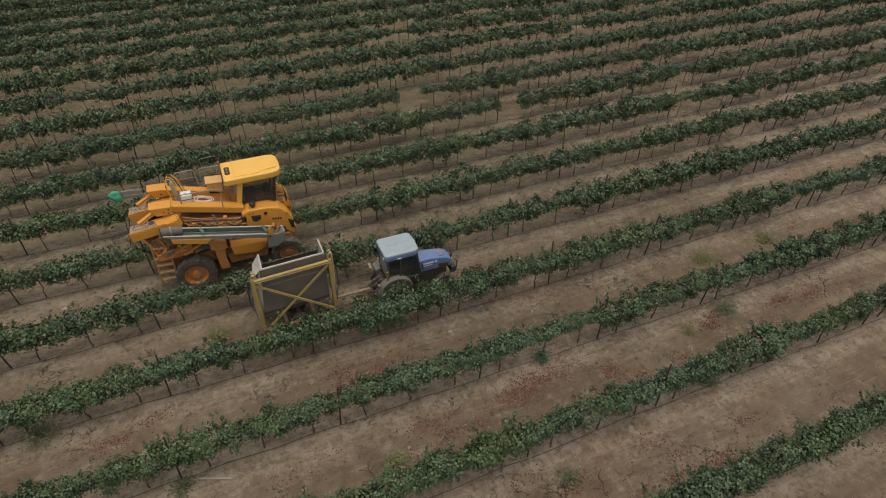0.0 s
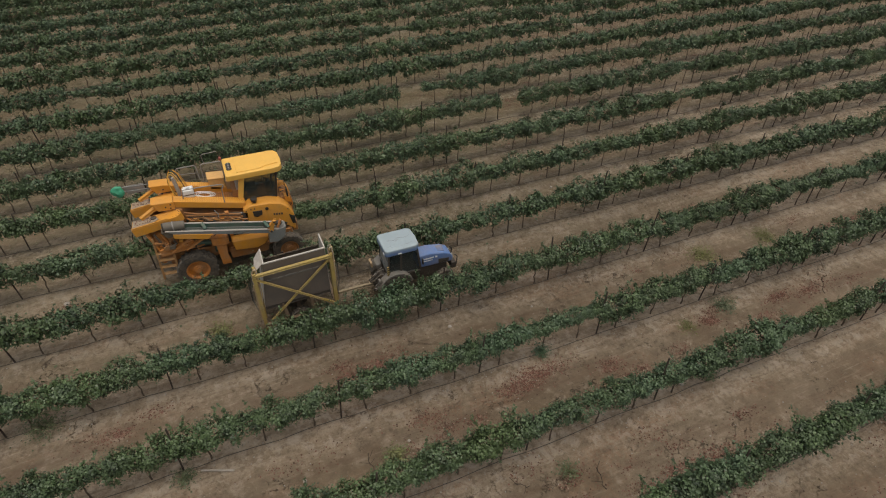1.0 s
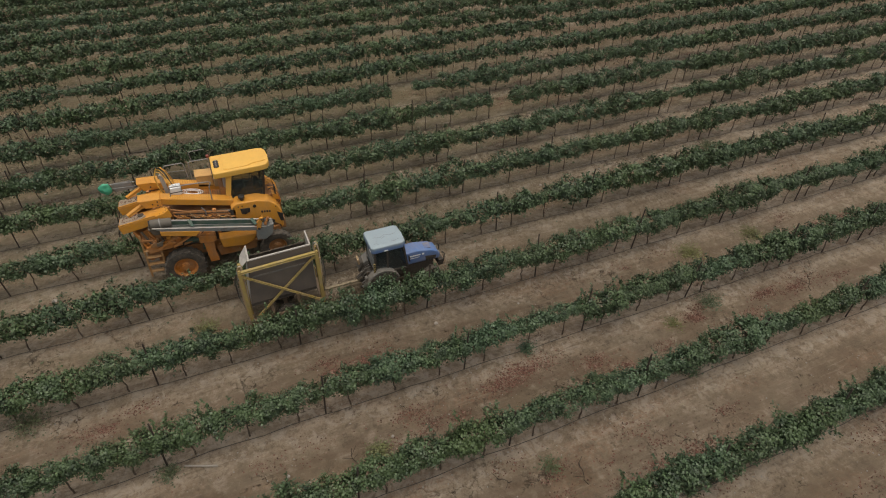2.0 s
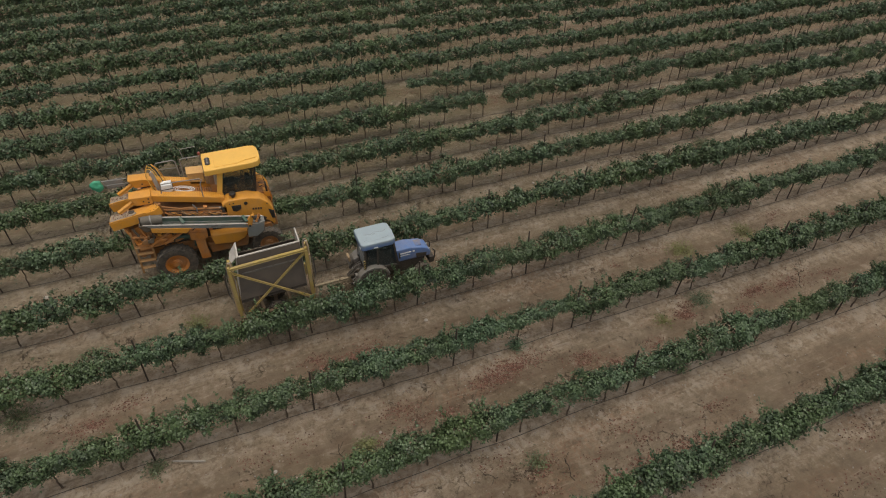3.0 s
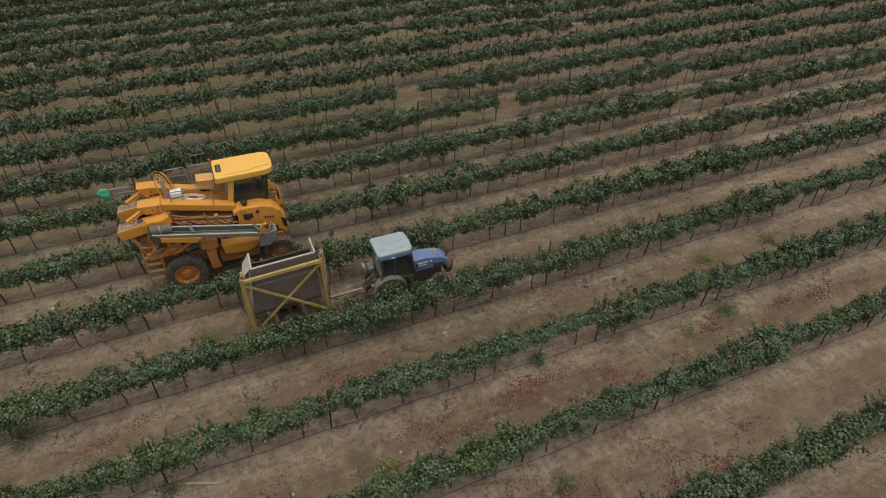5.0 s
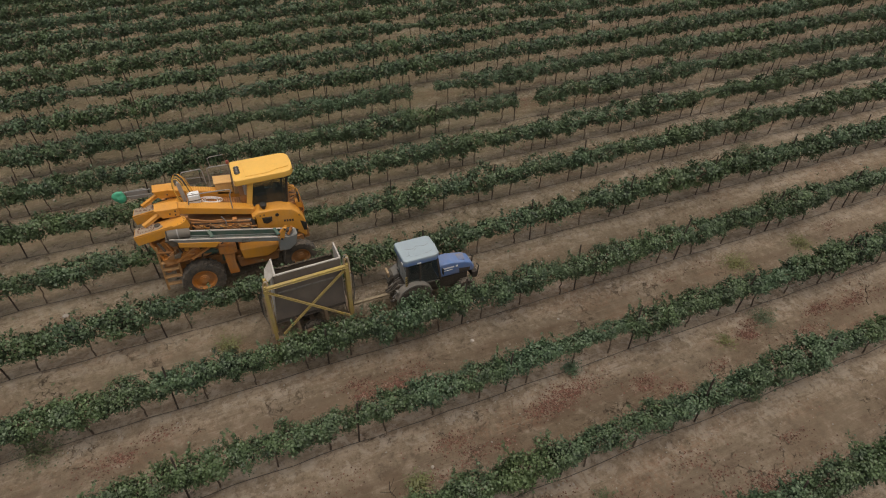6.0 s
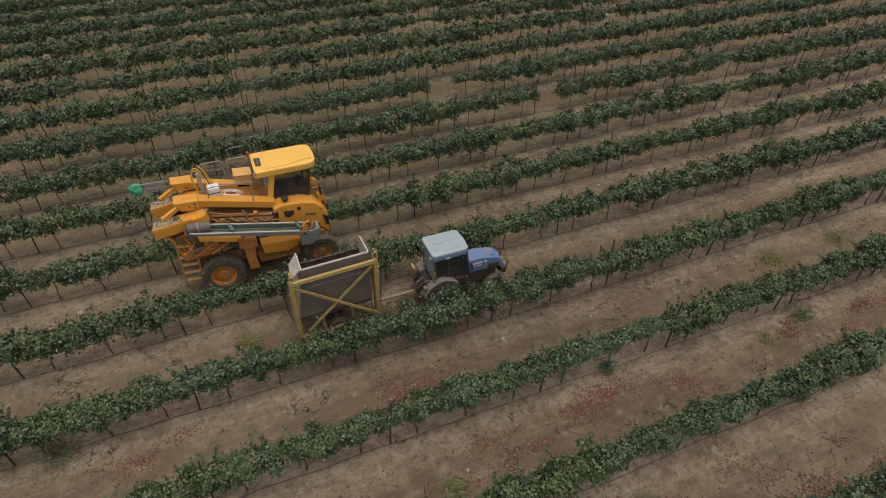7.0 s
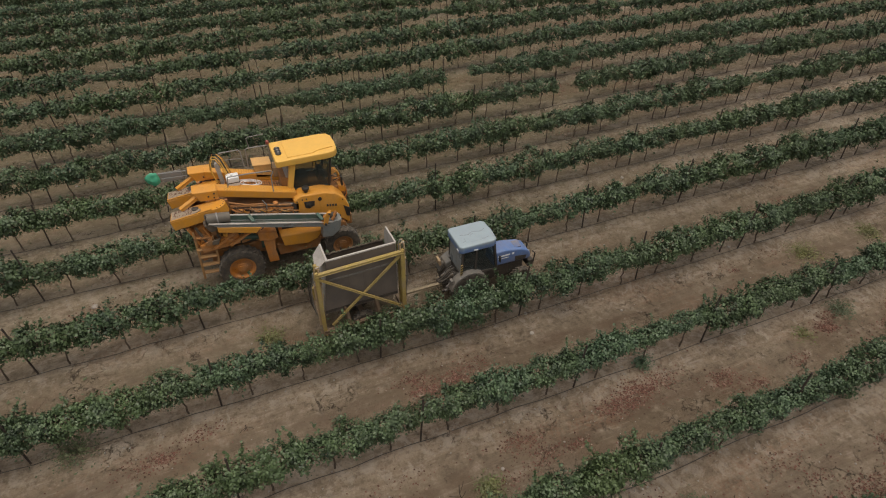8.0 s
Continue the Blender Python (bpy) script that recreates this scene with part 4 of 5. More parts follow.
for k in range(5):
    g = random.Random(60 + k)
    part("front_hose", tube([(4.80, 11.55 + 0.1 * k, 2.45), (4.98 + g.uniform(0, 0.08), 11.50 + 0.1 * k, 2.60 - 0.06 * k), (5.12, 11.46 + 0.1 * k, 2.30), (5.10 + g.uniform(0, 0.08), 11.4 + 0.1 * k, 2.0), (5.02, 11.45, 1.75)], 0.022, 6), (M_WORNSHADE, M_DARK, M_ORANGE)[k % 3], H, "", True)
part("front_box", prism([(4.90, 2.36), (5.10, 2.28), (5.14, 2.05), (4.92, 2.10)], 11.44, 11.72, 0.02), M_ORANGE, H)
for k in range(7):
    part("bow_rod", beam((0.95 + 0.05 * k, 11.10, 1.05 + 0.16 * k), (3.1, 11.10, 0.95 + 0.15 * k), 0.03, 0.035), M_DARK, H)
for x0, z0 in ((0.75, 2.05), (1.05, 1.95), (1.3, 1.78), (1.75, 1.86), (2.0, 1.72)):
    part("valve_block", box(x0, x0 + 0.16, 10.62, 10.80, z0, z0 + 0.14, 0.02), M_GRIMESHADE, H)
for k in range(8):
    part("loose_hose", tube([(0.55 + 0.2 * k, 10.66, 2.15 - 0.04 * k), (0.62 + 0.2 * k, 10.58, 1.92), (0.75 + 0.2 * k, 10.64, 1.78 + 0.05 * (k % 3)), (0.9 + 0.2 * k, 10.70, 1.9)], 0.014, 6), M_DARK if k % 2 else M_GRIMESHADE, H, "", True)

# unloading conveyor along the near side
CY0, CY1 = 10.28, 10.62
cv = part("conveyor", prism([(0.78, 2.70), (4.55, 1.74), (4.50, 1.585), (1.05, 2.50)], CY0, CY0 + 0.03, 0.006), M_GALV, H, "long galvanised conveyor trough with a green belt")
part("trough_side", prism([(0.98, 2.76), (4.62, 1.84), (4.60, 1.59), (1.00, 2.50)], CY1 - 0.03, CY1, 0.006), M_TEAL, cv)
part("trough_rim", beam((0.78, CY0 + 0.01, 2.71), (4.55, CY0 + 0.01, 1.755), 0.04, 0.022, 0.005), M_BINLIP, cv)
part("trough_rim", beam((0.98, CY1 - 0.01, 2.77), (4.62, CY1 - 0.01, 1.855), 0.04, 0.026, 0.005), M_BINLIP, cv)
belt = part("belt", prism([(1.05, 2.57), (4.5, 1.68), (4.5, 1.63), (1.05, 2.52)], CY0 + 0.035, CY1 - 0.035, 0.004), M_BELT, cv, "dark green conveyor belt")
for k in range(24):
    f = k / 23
    part("cleat", beam((1.12 + 3.3 * f, CY0 + 0.04, 2.565 - 0.850 * f), (1.12 + 3.3 * f, CY1 - 0.04, 2.565 - 0.850 * f), 0.025, 0.03, 0.0), M_BELT, belt)
for x0, z0 in ((2.02, 2.47), (4.05, 1.97)):
    part("cross_bar", beam((x0, CY0, z0 + 0.02), (x0 - 0.1, CY1, z0 + 0.06), 0.09, 0.03), M_TEAL, cv)
part("lettering_bar", box(2.85, 3.08, CY0 - 0.004, CY0 + 0.01, 2.05, 2.11, 0.002), M_FENDER, cv)
part("lettering_bar", box(3.14, 3.40, CY0 - 0.004, CY0 + 0.01, 1.975, 2.02, 0.002), M_FENDER, cv)
drum = part("auger_tube", tube([(0.74, 10.46, 2.78), (1.05, 10.47, 2.75), (1.38, 10.50, 2.68)], 0.155, 22), M_AUGER, H, "dusty grey auger tube feeding the conveyor", True)
part("tube_mouth", lathe([(-0.02, 0.150), (0.0, 0.150), (0.01, 0.02)], (0.73, 10.46, 2.78), "x", 20), M_DARK, drum)
part("tube_band", lathe([(-0.02, 0.168), (0.02, 0.168)], (1.05, 10.47, 2.75), "x", 22, None, False), M_TUBE, drum)
part("auger_housing", prism([(0.62, 2.62), (1.20, 2.62), (1.30, 2.40), (0.78, 2.34)], 10.38, 10.74, 0.03), M_FRAMEDARK, H, "dark grimy auger housing")
part("belt_rail", beam((1.25, CY0 + 0.12, 2.56), (4.45, CY0 + 0.12, 1.74), 0.02, 0.03, 0.0), M_GALV, cv)
part("belt_rail", beam((1.25, CY1 - 0.12, 2.57), (4.45, CY1 - 0.12, 1.75), 0.02, 0.03, 0.0), M_GALV, cv)
part("discharge_chute", prism([(4.05, 1.72), (4.40, 1.80), (4.66, 1.86), (4.56, 1.44), (4.30, 1.26), (3.98, 1.30)], CY0 - 0.02, CY1, 0.02), M_GALV, H, "grey sheet-metal discharge chute")
ram = part("chute_bracket", prism([(4.05, 1.80), (4.12, 2.10), (4.22, 2.26), (4.34, 2.24), (4.26, 2.05), (4.20, 1.82)], CY0 - 0.08, CY0 - 0.02, 0.015), M_ORANGE, H)
part("pin", lathe([(-0.06, 0.04), (0.06, 0.04)], (4.12, CY0 - 0.06, 1.84), "y", 10), M_DARK, ram)
part("pin", lathe([(-0.06, 0.03), (0.06, 0.03)], (4.27, CY0 - 0.06, 2.2), "y", 10), M_DARK, ram)
for k, (xa, za) in enumerate(((4.18, 2.10), (4.36, 2.02), (4.02, 1.98))):
    part("ram_link", beam((xa, CY0 + 0.02, za - 0.14), (xa + 0.16, CY0 + 0.10, za + 0.10), 0.05, 0.06, 0.01), (M_ORANGE, M_WORNSHADE, M_WORNSHADE)[k], H)
part("chute_motor", lathe([(-0.10, 0.03), (-0.10, 0.09), (0.08, 0.09), (0.12, 0.05), (0.12, 0.02)], (4.42, CY0 + 0.14, 1.98), "x", 14), M_DARK, H, "", True)
part("conveyor_skirt", prism([(0.98, 2.54), (2.20, 2.22), (2.02, 2.05), (0.98, 2.36)], CY0 - 0.02, CY0 + 0.06, 0.015), M_ORANGE, H)

# lower near side: tool box, leg, green drum, guards, ladder
part("tool_box", prism([(2.72, 1.50), (4.05, 1.38), (3.86, 1.10), (3.55, 0.98), (2.78, 1.08)], 10.55, 10.95, 0.04, None, 3), M_ORANGE, H, "", True)
part("belly_panel", prism([(2.55, 1.05), (4.0, 0.95), (3.9, 0.60), (2.6, 0.62)], 10.75, 10.92, 0.02), M_GRIMESHADE, H)
part("leg", prism([(2.16, 1.70), (2.56, 1.60), (2.46, 1.05), (2.54, 0.56), (2.22, 0.58), (2.20, 1.0)], 10.55, 10.80, 0.03), M_WORNSHADE, H)
part("leg_head", prism([(2.06, 1.88), (2.62, 1.74), (2.64, 1.52), (2.40, 1.46), (2.06, 1.56)], 10.48, 10.9, 0.03), M_WORNSHADE, H)
part("green_drum", tube([(1.55, 10.7, 1.66), (2.1, 10.7, 1.60)], 0.10, 14), M_BELT, H, "dark green cylinder", True)
part("green_drum", tube([(2.12, 10.78, 1.25), (2.30, 10.78, 1.22)], 0.16, 14), M_BELT, H, "dark green cylinder", True)
part("wheel_guard", prism([(0.55, 1.32), (0.95, 1.55), (1.6, 1.60), (2.1, 1.45), (2.35, 1.05), (2.25, 1.0), (1.95, 1.35), (1.5, 1.48), (1.0, 1.44), (0.62, 1.24)], 10.92, 11.02, 0.01), M_GRIMESHADE, H)
part("rear_frame", prism([(0.30, 2.30), (0.62, 2.45), (1.05, 2.30), (1.0, 1.75), (0.35, 1.75)], 10.72, 10.95, 0.03), M_GRIMESHADE, H)
part("rear_plate", prism([(0.35, 1.80), (1.5, 1.95), (1.5, 1.60), (0.40, 1.52)], 10.55, 10.75, 0.02), M_WORNSHADE, H)
for a, b in (((0.75, 10.5, 1.70), (1.45, 10.5, 2.10)), ((1.2, 10.5, 1.65), (1.85, 10.5, 1.98)), ((0.1, 10.9, 2.5), (0.35, 10.75, 1.9))):
    part("brace", beam(a, b, 0.07, 0.08), M_WORNSHADE, H)
for k in range(10):
    g = random.Random(80 + k)
    xa, za = g.uniform(0.3, 1.9), g.uniform(1.65, 2.2)
    part("bracket", prism([(xa, za), (xa + g.uniform(0.1, 0.3), za + g.uniform(-0.08, 0.08)), (xa + g.uniform(0.08, 0.26), za - g.uniform(0.08, 0.2)), (xa - 0.03, za - 0.1)], 10.44 + 0.02 * k, 10.50 + 0.02 * k, 0.006), (M_FRAMEDARK, M_WORNSHADE, M_GRIMESHADE, M_ORANGE)[k % 4], H)
for k in range(5):
    part("rear_bar", beam((0.15 + 0.22 * k, 10.70, 2.45 - 0.05 * k), (0.45 + 0.2 * k, 10.58, 1.62), 0.05, 0.05, 0.006), (M_WORNSHADE, M_FRAMEDARK)[k % 2], H)
LY = 10.62
lad = part("ladder", beam((0.27, LY, 2.30), (0.20, LY, 0.50), 0.035, 0.05), M_LADDER, H, "dusty tan-orange steel access ladder")
part("ladder_rail", beam((0.78, LY, 2.06), (0.72, LY, 0.62), 0.035, 0.05), M_LADDER, lad)
for z in (1.66, 1.36, 1.05, 0.74):
    part("step", beam((0.24, LY, z), (0.73, LY, z - 0.04), 0.13, 0.030), M_LADDER, lad)
part("ladder_back", prism([(0.30, 1.7), (0.74, 1.66), (0.70, 1.12), (0.27, 1.12)], LY + 0.14, LY + 0.16, 0.005), M_GRIMESHADE, lad)
part("platform", prism([(0.25, 2.10), (0.80, 2.02), (0.80, 1.97), (0.25, 2.04)], LY - 0.04, LY + 0.34, 0.008), M_GRIMESHADE, lad, "grimy step platform above the ladder")
part("rear_post", beam((0.20, 11.0, 2.6), (0.35, 11.0, 0.95), 0.10, 0.10), M_WORNSHADE, H)
part("rear_post", beam((0.20, 13.05, 2.6), (0.35, 13.05, 0.95), 0.10, 0.10), M_WORNSHADE, H)
part("rear_crossbar", beam((0.22, 11.0, 2.45), (0.22, 13.05, 2.45), 0.12, 0.12), M_GRIMESHADE, H)
for x0 in (0.9, 1.9, 2.9):
    for y0 in (10.95, 13.1):
        part("catcher_support", beam((x0, y0, 0.9), (x0 + 0.05, y0 + (0.25 if y0 < 12 else -0.25), 0.45), 0.08, 0.08), M_GRIMESHADE, H)

H.location += Vector((-0.02, 0.10, 0))

# ---- the grape bin trailer ----
T = thing("bin_trailer", (4.2, 7.5, 0), "grape trailer with a dull steel tipping bin in a mustard frame", "trailer")
FY = 6.80
for x0, y0, zt in ((3.02, FY, 2.84), (5.40, FY, 2.92), (3.04, 8.15, 1.15), (5.40, 8.15, 1.15)):
    part("frame_post", beam((x0, y0, 0.45), (x0, y0, zt), 0.078, 0.078, 0.012), M_MUSTARD, T)
part("frame_top_bar", beam((2.98, FY, 2.76), (5.44, FY, 2.86), 0.08, 0.08, 0.012), M_MUSTARD, T)
part("cross_brace", beam((3.06, FY - 0.02, 2.63), (5.32, FY - 0.02, 0.84), 0.045, 0.058, 0.006), M_MUSTARD, T)
part("cross_brace", beam((5.37, FY + 0.03, 2.74), (3.26, FY + 0.03, 0.78), 0.045, 0.058, 0.006), M_MUSTARD, T)
part("frame_bottom_bar", beam((2.98, FY, 0.62), (5.46, FY, 0.62), 0.10, 0.12, 0.012), M_CHASSIS, T)
part("frame_bottom_bar", beam((2.98, 8.15, 0.62), (5.46, 8.15, 0.62), 0.10, 0.12, 0.012), M_CHASSIS, T)
for x0 in (3.04, 4.2, 5.40):
    part("frame_cross_bar", beam((x0, FY + 0.05, 0.62), (x0, 8.10, 0.62), 0.10, 0.10, 0.012), M_CHASSIS, T)
for x0 in (3.75, 4.65):
    part("bin_rest", beam((x0, FY + 0.02, 0.62), (x0 - 0.06, FY + 0.18, 1.25), 0.09, 0.09, 0.008), M_CHASSIS, T)
# bin walls
bin_near = part("bin", prism([(3.12, 1.14), (3.34, 3.04), (5.26, 3.10), (5.26, 1.20)], 6.95, 6.98, 0.004), M_BIN, T, "tall dull brown-grey steel bin")
part("bin_wall", prism([(3.14, 1.14), (3.26, 2.30), (5.24, 2.34), (5.24, 1.20)], 8.06, 8.09, 0.004), M_FRAMEDARK, bin_near)
for x0, up, foot in ((3.35, 0.0, -0.22), (5.25, 0.06, 0.0)):
    own = bmesh.new()
    own.faces.new([own.verts.new(p) for p in ((x0 + foot, 6.98, 1.18), (x0 + foot, 8.06, 1.18), (x0 + 0.03 + 0.15 * foot, 8.06, 2.62 + up), (x0 + 0.02, 7.85, 2.92 + up), (x0, 6.98, 3.06 + up))])
    ext = bmesh.ops.extrude_face_region(own, geom=own.faces[:])
    for v in [g for g in ext["geom"] if isinstance(g, bmesh.types.BMVert)]:
        v.co.x += 0.03
    part("bin_end", own, M_BINLIP, bin_near, "pale worn end sheet")
    part("end_lip", beam((x0 + 0.015, 6.96, 3.06 + up), (x0 + 0.03, 7.85, 2.93 + up), 0.035, 0.03, 0.004), M_BINLIP, bin_near)
own = bmesh.new()
own.faces.new([own.verts.new(p) for p in ((3.34, 6.97, 3.04), (3.37, 7.85, 2.92), (3.15, 7.85, 2.60), (3.05, 6.98, 2.74))])
ext = bmesh.ops.extrude_face_region(own, geom=own.faces[:])
for v in [g for g in ext["geom"] if isinstance(g, bmesh.types.BMVert)]:
    v.co += Vector((-0.012, 0, 0.012))
part("end_flap", own, M_BINLIP, bin_near, "pale flared end flap")
part("bin_floor", box(3.17, 5.24, 6.99, 8.05, 1.20, 1.24, 0.0), M_BIN, bin_near)
part("bin_lip", beam((3.33, 6.95, 3.05), (5.28, 6.95, 3.11), 0.04, 0.034, 0.005), M_BINLIP, bin_near, "pale worn rim")
part("bin_lip", beam((3.36, 8.08, 2.31), (5.24, 8.08, 2.35), 0.05, 0.04, 0.005), M_DARK, bin_near)
part("bin_seam", beam((3.36, 6.945, 2.36), (5.25, 6.945, 2.42), 0.012, 0.045, 0.003), M_FENDER, bin_near)
part("bin_seam", beam((3.14, 6.945, 1.24), (5.25, 6.945, 1.28), 0.02, 0.08, 0.004), M_DARK, bin_near)
for x0 in (3.9, 4.32, 4.36, 4.8):
    part("bin_rib", beam((x0, 6.944, 1.30), (x0, 6.944, 2.98), 0.01, 0.03, 0.002), M_BIN, bin_near)
# hoses looped over the post tops, tied to the posts below
for x0, zt, n in ((5.42, 3.16, 5), (3.04, 3.00, 3)):
    for k in range(n):
        y, d = FY + 0.03 + 0.045 * k, 0.02 * (k % 3)
        pts = [(x0 - 0.06 + d, y, zt - 0.52), (x0 - 0.07 + d, y, zt - 0.14), (x0 - 0.02 + d, y + 0.01, zt - 0.02 - d), (x0 + 0.04 + d, y + 0.02, zt - 0.05), (x0 + 0.06 + d, y + 0.02, zt - 0.30), (x0 + 0.05 + d, y + 0.01, zt - 0.9 - 0.1 * k), (x0 + 0.03, y, zt - 1.5)]
        part("tipping_hose", tube(pts, 0.016, 7), (M_TANBOX, M_BINLIP, M_MUSTARD, M_TUBE, M_TANBOX)[k], T, "pale looped hydraulic hose", True)
    part("hose_tie", box(x0 - 0.08, x0 + 0.10, FY + 0.01, FY + 0.03 + 0.05 * n, zt - 0.62, zt - 0.58, 0.006), M_TANBOX, T)
part("tipping_ram", beam((5.47, FY + 0.10, 1.1), (5.43, FY + 0.10, 2.3), 0.06, 0.06, 0.01), M_FRAMEDARK, T)
# chain of a liner hung over the far rim, and the grapes inside
chain = None
for k in range(58):
    f = k / 57
    chain = beam((3.42 + 1.8 * f - 0.02, 8.03, 2.36 + 0.04 * f + rng.uniform(-0.02, 0.03)), (3.42 + 1.8 * f + 0.03, 8.05, 2.36 + 0.04 * f + rng.uniform(-0.02, 0.03)), 0.018, 0.018, 0.003, chain)
part("rim_chain", chain, M_FRAMEDARK, bin_near, "dull chain along the rim")
gr = bmesh.new()
for i in range(46):
    for j in range(27):
        c = (3.42 + 1.8 * i / 45, 7.02 + 1.0 * j / 26, 1.95 + 0.10 * math.sin(3.1 * i / 45 * 3) * math.sin(2.8 * j / 26) + rng.uniform(-0.02, 0.02))
        gr.verts.new(c)
gr.verts.ensure_lookup_table()
for i in range(45):
    for j in range(26):
        gr.faces.new([gr.verts[a] for a in (i * 27 + j, (i + 1) * 27 + j, (i + 1) * 27 + j + 1, i * 27 + j + 1)])
part("grapes", gr, M_GRAPE, T, "dark heap of harvested grapes")
# lifting gear at both ends
for x0, s in ((3.04, -1), (5.40, 1)):
    part("lift_post", beam((x0 + 0.02, 7.12, 0.55), (x0 + 0.02, 7.12, 2.85), 0.09, 0.08, 0.01), M_MUSTARD, T)
    ramp_ = part("lift_ram", tube([(x0 + 0.08 * s, 6.96, 0.8), (x0 + 0.08 * s, 6.98, 2.3)], 0.045, 10), M_TANBOX, T, "", True)
    part("ram_rod", tube([(x0 + 0.08 * s, 6.98, 2.3), (x0 + 0.08 * s, 6.99, 2.72)], 0.022, 8), M_GALV, ramp_)
    part("pivot_plate", prism([(x0 - 0.10, 2.50), (x0 + 0.12, 2.55), (x0 + 0.10, 2.86), (x0 - 0.04, 2.92)], 6.90, 6.93, 0.01), M_MUSTARD, T)
    for k in range(3):
        y = 7.0 + 0.06 * k
        part("lift_hose", tube([(x0 + 0.05 * s, y, 2.62), (x0 + (0.18 + 0.03 * k) * s, y, 2.2), (x0 + (0.20 + 0.02 * k) * s, y + 0.05, 1.5), (x0 + 0.08 * s, y, 0.8)], 0.013, 6), M_DARK if k else M_FENDER, T, "", True)
wheel(T, 4.2, 6.98, 0.40, 0.40, 0.24, 0.22, M_MUSTARD, -1, 18)
wheel(T, 4.2, 8.02, 0.40, 0.40, 0.24, 0.22, M_MUSTARD, 1, 18)
part("axle", beam((4.2, 6.9, 0.40), (4.2, 8.1, 0.40), 0.10, 0.10), M_DARK, T)
part("drawbar", beam((5.40, 7.50, 0.56), (6.85, 7.50, 0.56), 0.08, 0.07, 0.012), M_WOOD, T, "tan steel drawbar")
part("drawbar_eye", box(6.80, 7.02, 7.46, 7.54, 0.50, 0.58, 0.015), M_DARK, T)

T.location += Vector((0.12, 0.17, 0))

# ---- the tractor ----
R = thing("vineyard_tractor", (8.2, 7.45, 0), "narrow blue vineyard tractor with a bleached cab roof", "tractor")
RY = 7.45
wheel(R, 7.50, RY - 0.52, 0.60, 0.60, 0.32, 0.31, M_TUBE, -1, 20)
wheel(R, 7.50, RY + 0.52, 0.60, 0.60, 0.32, 0.31, M_TUBE, 1, 20)
wheel(R, 9.38, RY - 0.44, 0.36, 0.36, 0.22, 0.19, M_TUBE, -1, 18)
wheel(R, 9.38, RY + 0.44, 0.36, 0.36, 0.22, 0.19, M_TUBE, 1, 18)
for s in (-1, 1):
    arc = [(7.50 + 0.64 * math.cos(a), 0.62 + 0.66 * math.sin(a)) for a in (radians(d) for d in range(20, 171, 15))]
    arc2 = [(7.50 + 0.59 * math.cos(a), 0.62 + 0.61 * math.sin(a)) for a in (radians(d) for d in range(170, 19, -15))]
    y0 = RY + s * 0.52
    part("fender", prism(arc + arc2, y0 - 0.15, y0 + 0.13, 0.012), M_FENDER, R, "dust-grey rear fender")
    part("fender_lamp", box(6.88, 6.96, y0 - 0.07, y0 + 0.07, 0.98, 1.10, 0.015), M_FENDER, R)
part("gearbox", box(7.2, 8.5, RY - 0.26, RY + 0.26, 0.42, 0.95, 0.04), M_DARK, R)
part("engine", box(8.5, 9.55, RY - 0.24, RY + 0.24, 0.40, 0.92, 0.04), M_DARK, R, "black engine block")
part("front_axle", beam((9.38, RY - 0.4, 0.36), (9.38, RY + 0.4, 0.36), 0.12, 0.12), M_DARK, R)
hd = part("hood", prism([(8.42, 0.92), (8.42, 1.46), (8.9, 1.47), (9.45, 1.36), (9.68, 1.24), (9.78, 1.05), (9.76, 0.88)], RY - 0.28, RY + 0.28, 0.07, None, 4), M_BLUE, R, "rounded blue engine hood", True)
for x0, x1, z0, z1 in ((8.60, 9.02, 1.25, 1.30), (8.60, 8.98, 1.16, 1.185), (9.08, 9.16, 1.24, 1.31)):
    part("lettering_bar", box(x0, x1, RY - 0.286, RY - 0.27, z0, z1, 0.003), M_WHITE, hd)
part("hood_grille", prism([(9.20, 1.14), (9.62, 1.08), (9.60, 0.93), (9.22, 0.93)], RY - 0.287, RY - 0.2, 0.01), M_DARK, hd)
part("hood_dust", slab([(8.95, RY - 0.16), (9.45, RY - 0.18), (9.5, RY + 0.15), (9.0, RY + 0.16)], 1.30, 1.405, 0.02), M_DUSTBLUE, hd)
for s in (-1, 1):
    part("headlamp", lathe([(-0.02, 0.055), (0.03, 0.055), (0.035, 0.02)], (9.76, RY + 0.15 * s, 1.08), "x", 14), M_GALV, hd)
part("bumper_guard", tube([(9.70, RY - 0.26, 0.62), (9.92, RY - 0.26, 0.66), (9.95, RY - 0.26, 1.02), (9.86, RY - 0.24, 1.12)], 0.022, 7), M_BLACK, R, "black tubular front guard", True)
part("bumper_guard", tube([(9.70, RY + 0.26, 0.62), (9.92, RY + 0.26, 0.66), (9.95, RY + 0.26, 1.02), (9.86, RY + 0.24, 1.12)], 0.022, 7), M_BLACK, R, "black tubular front guard", True)
part("front_weight", box(9.72, 9.92, RY - 0.28, RY + 0.28, 0.52, 0.78, 0.03), M_DARK, R)
# cab
part("cab_base", prism([(7.26, 0.85), (8.44, 0.72), (8.46, 1.02), (7.26, 1.08)], RY - 0.44, RY + 0.44, 0.03), M_DARK, R)
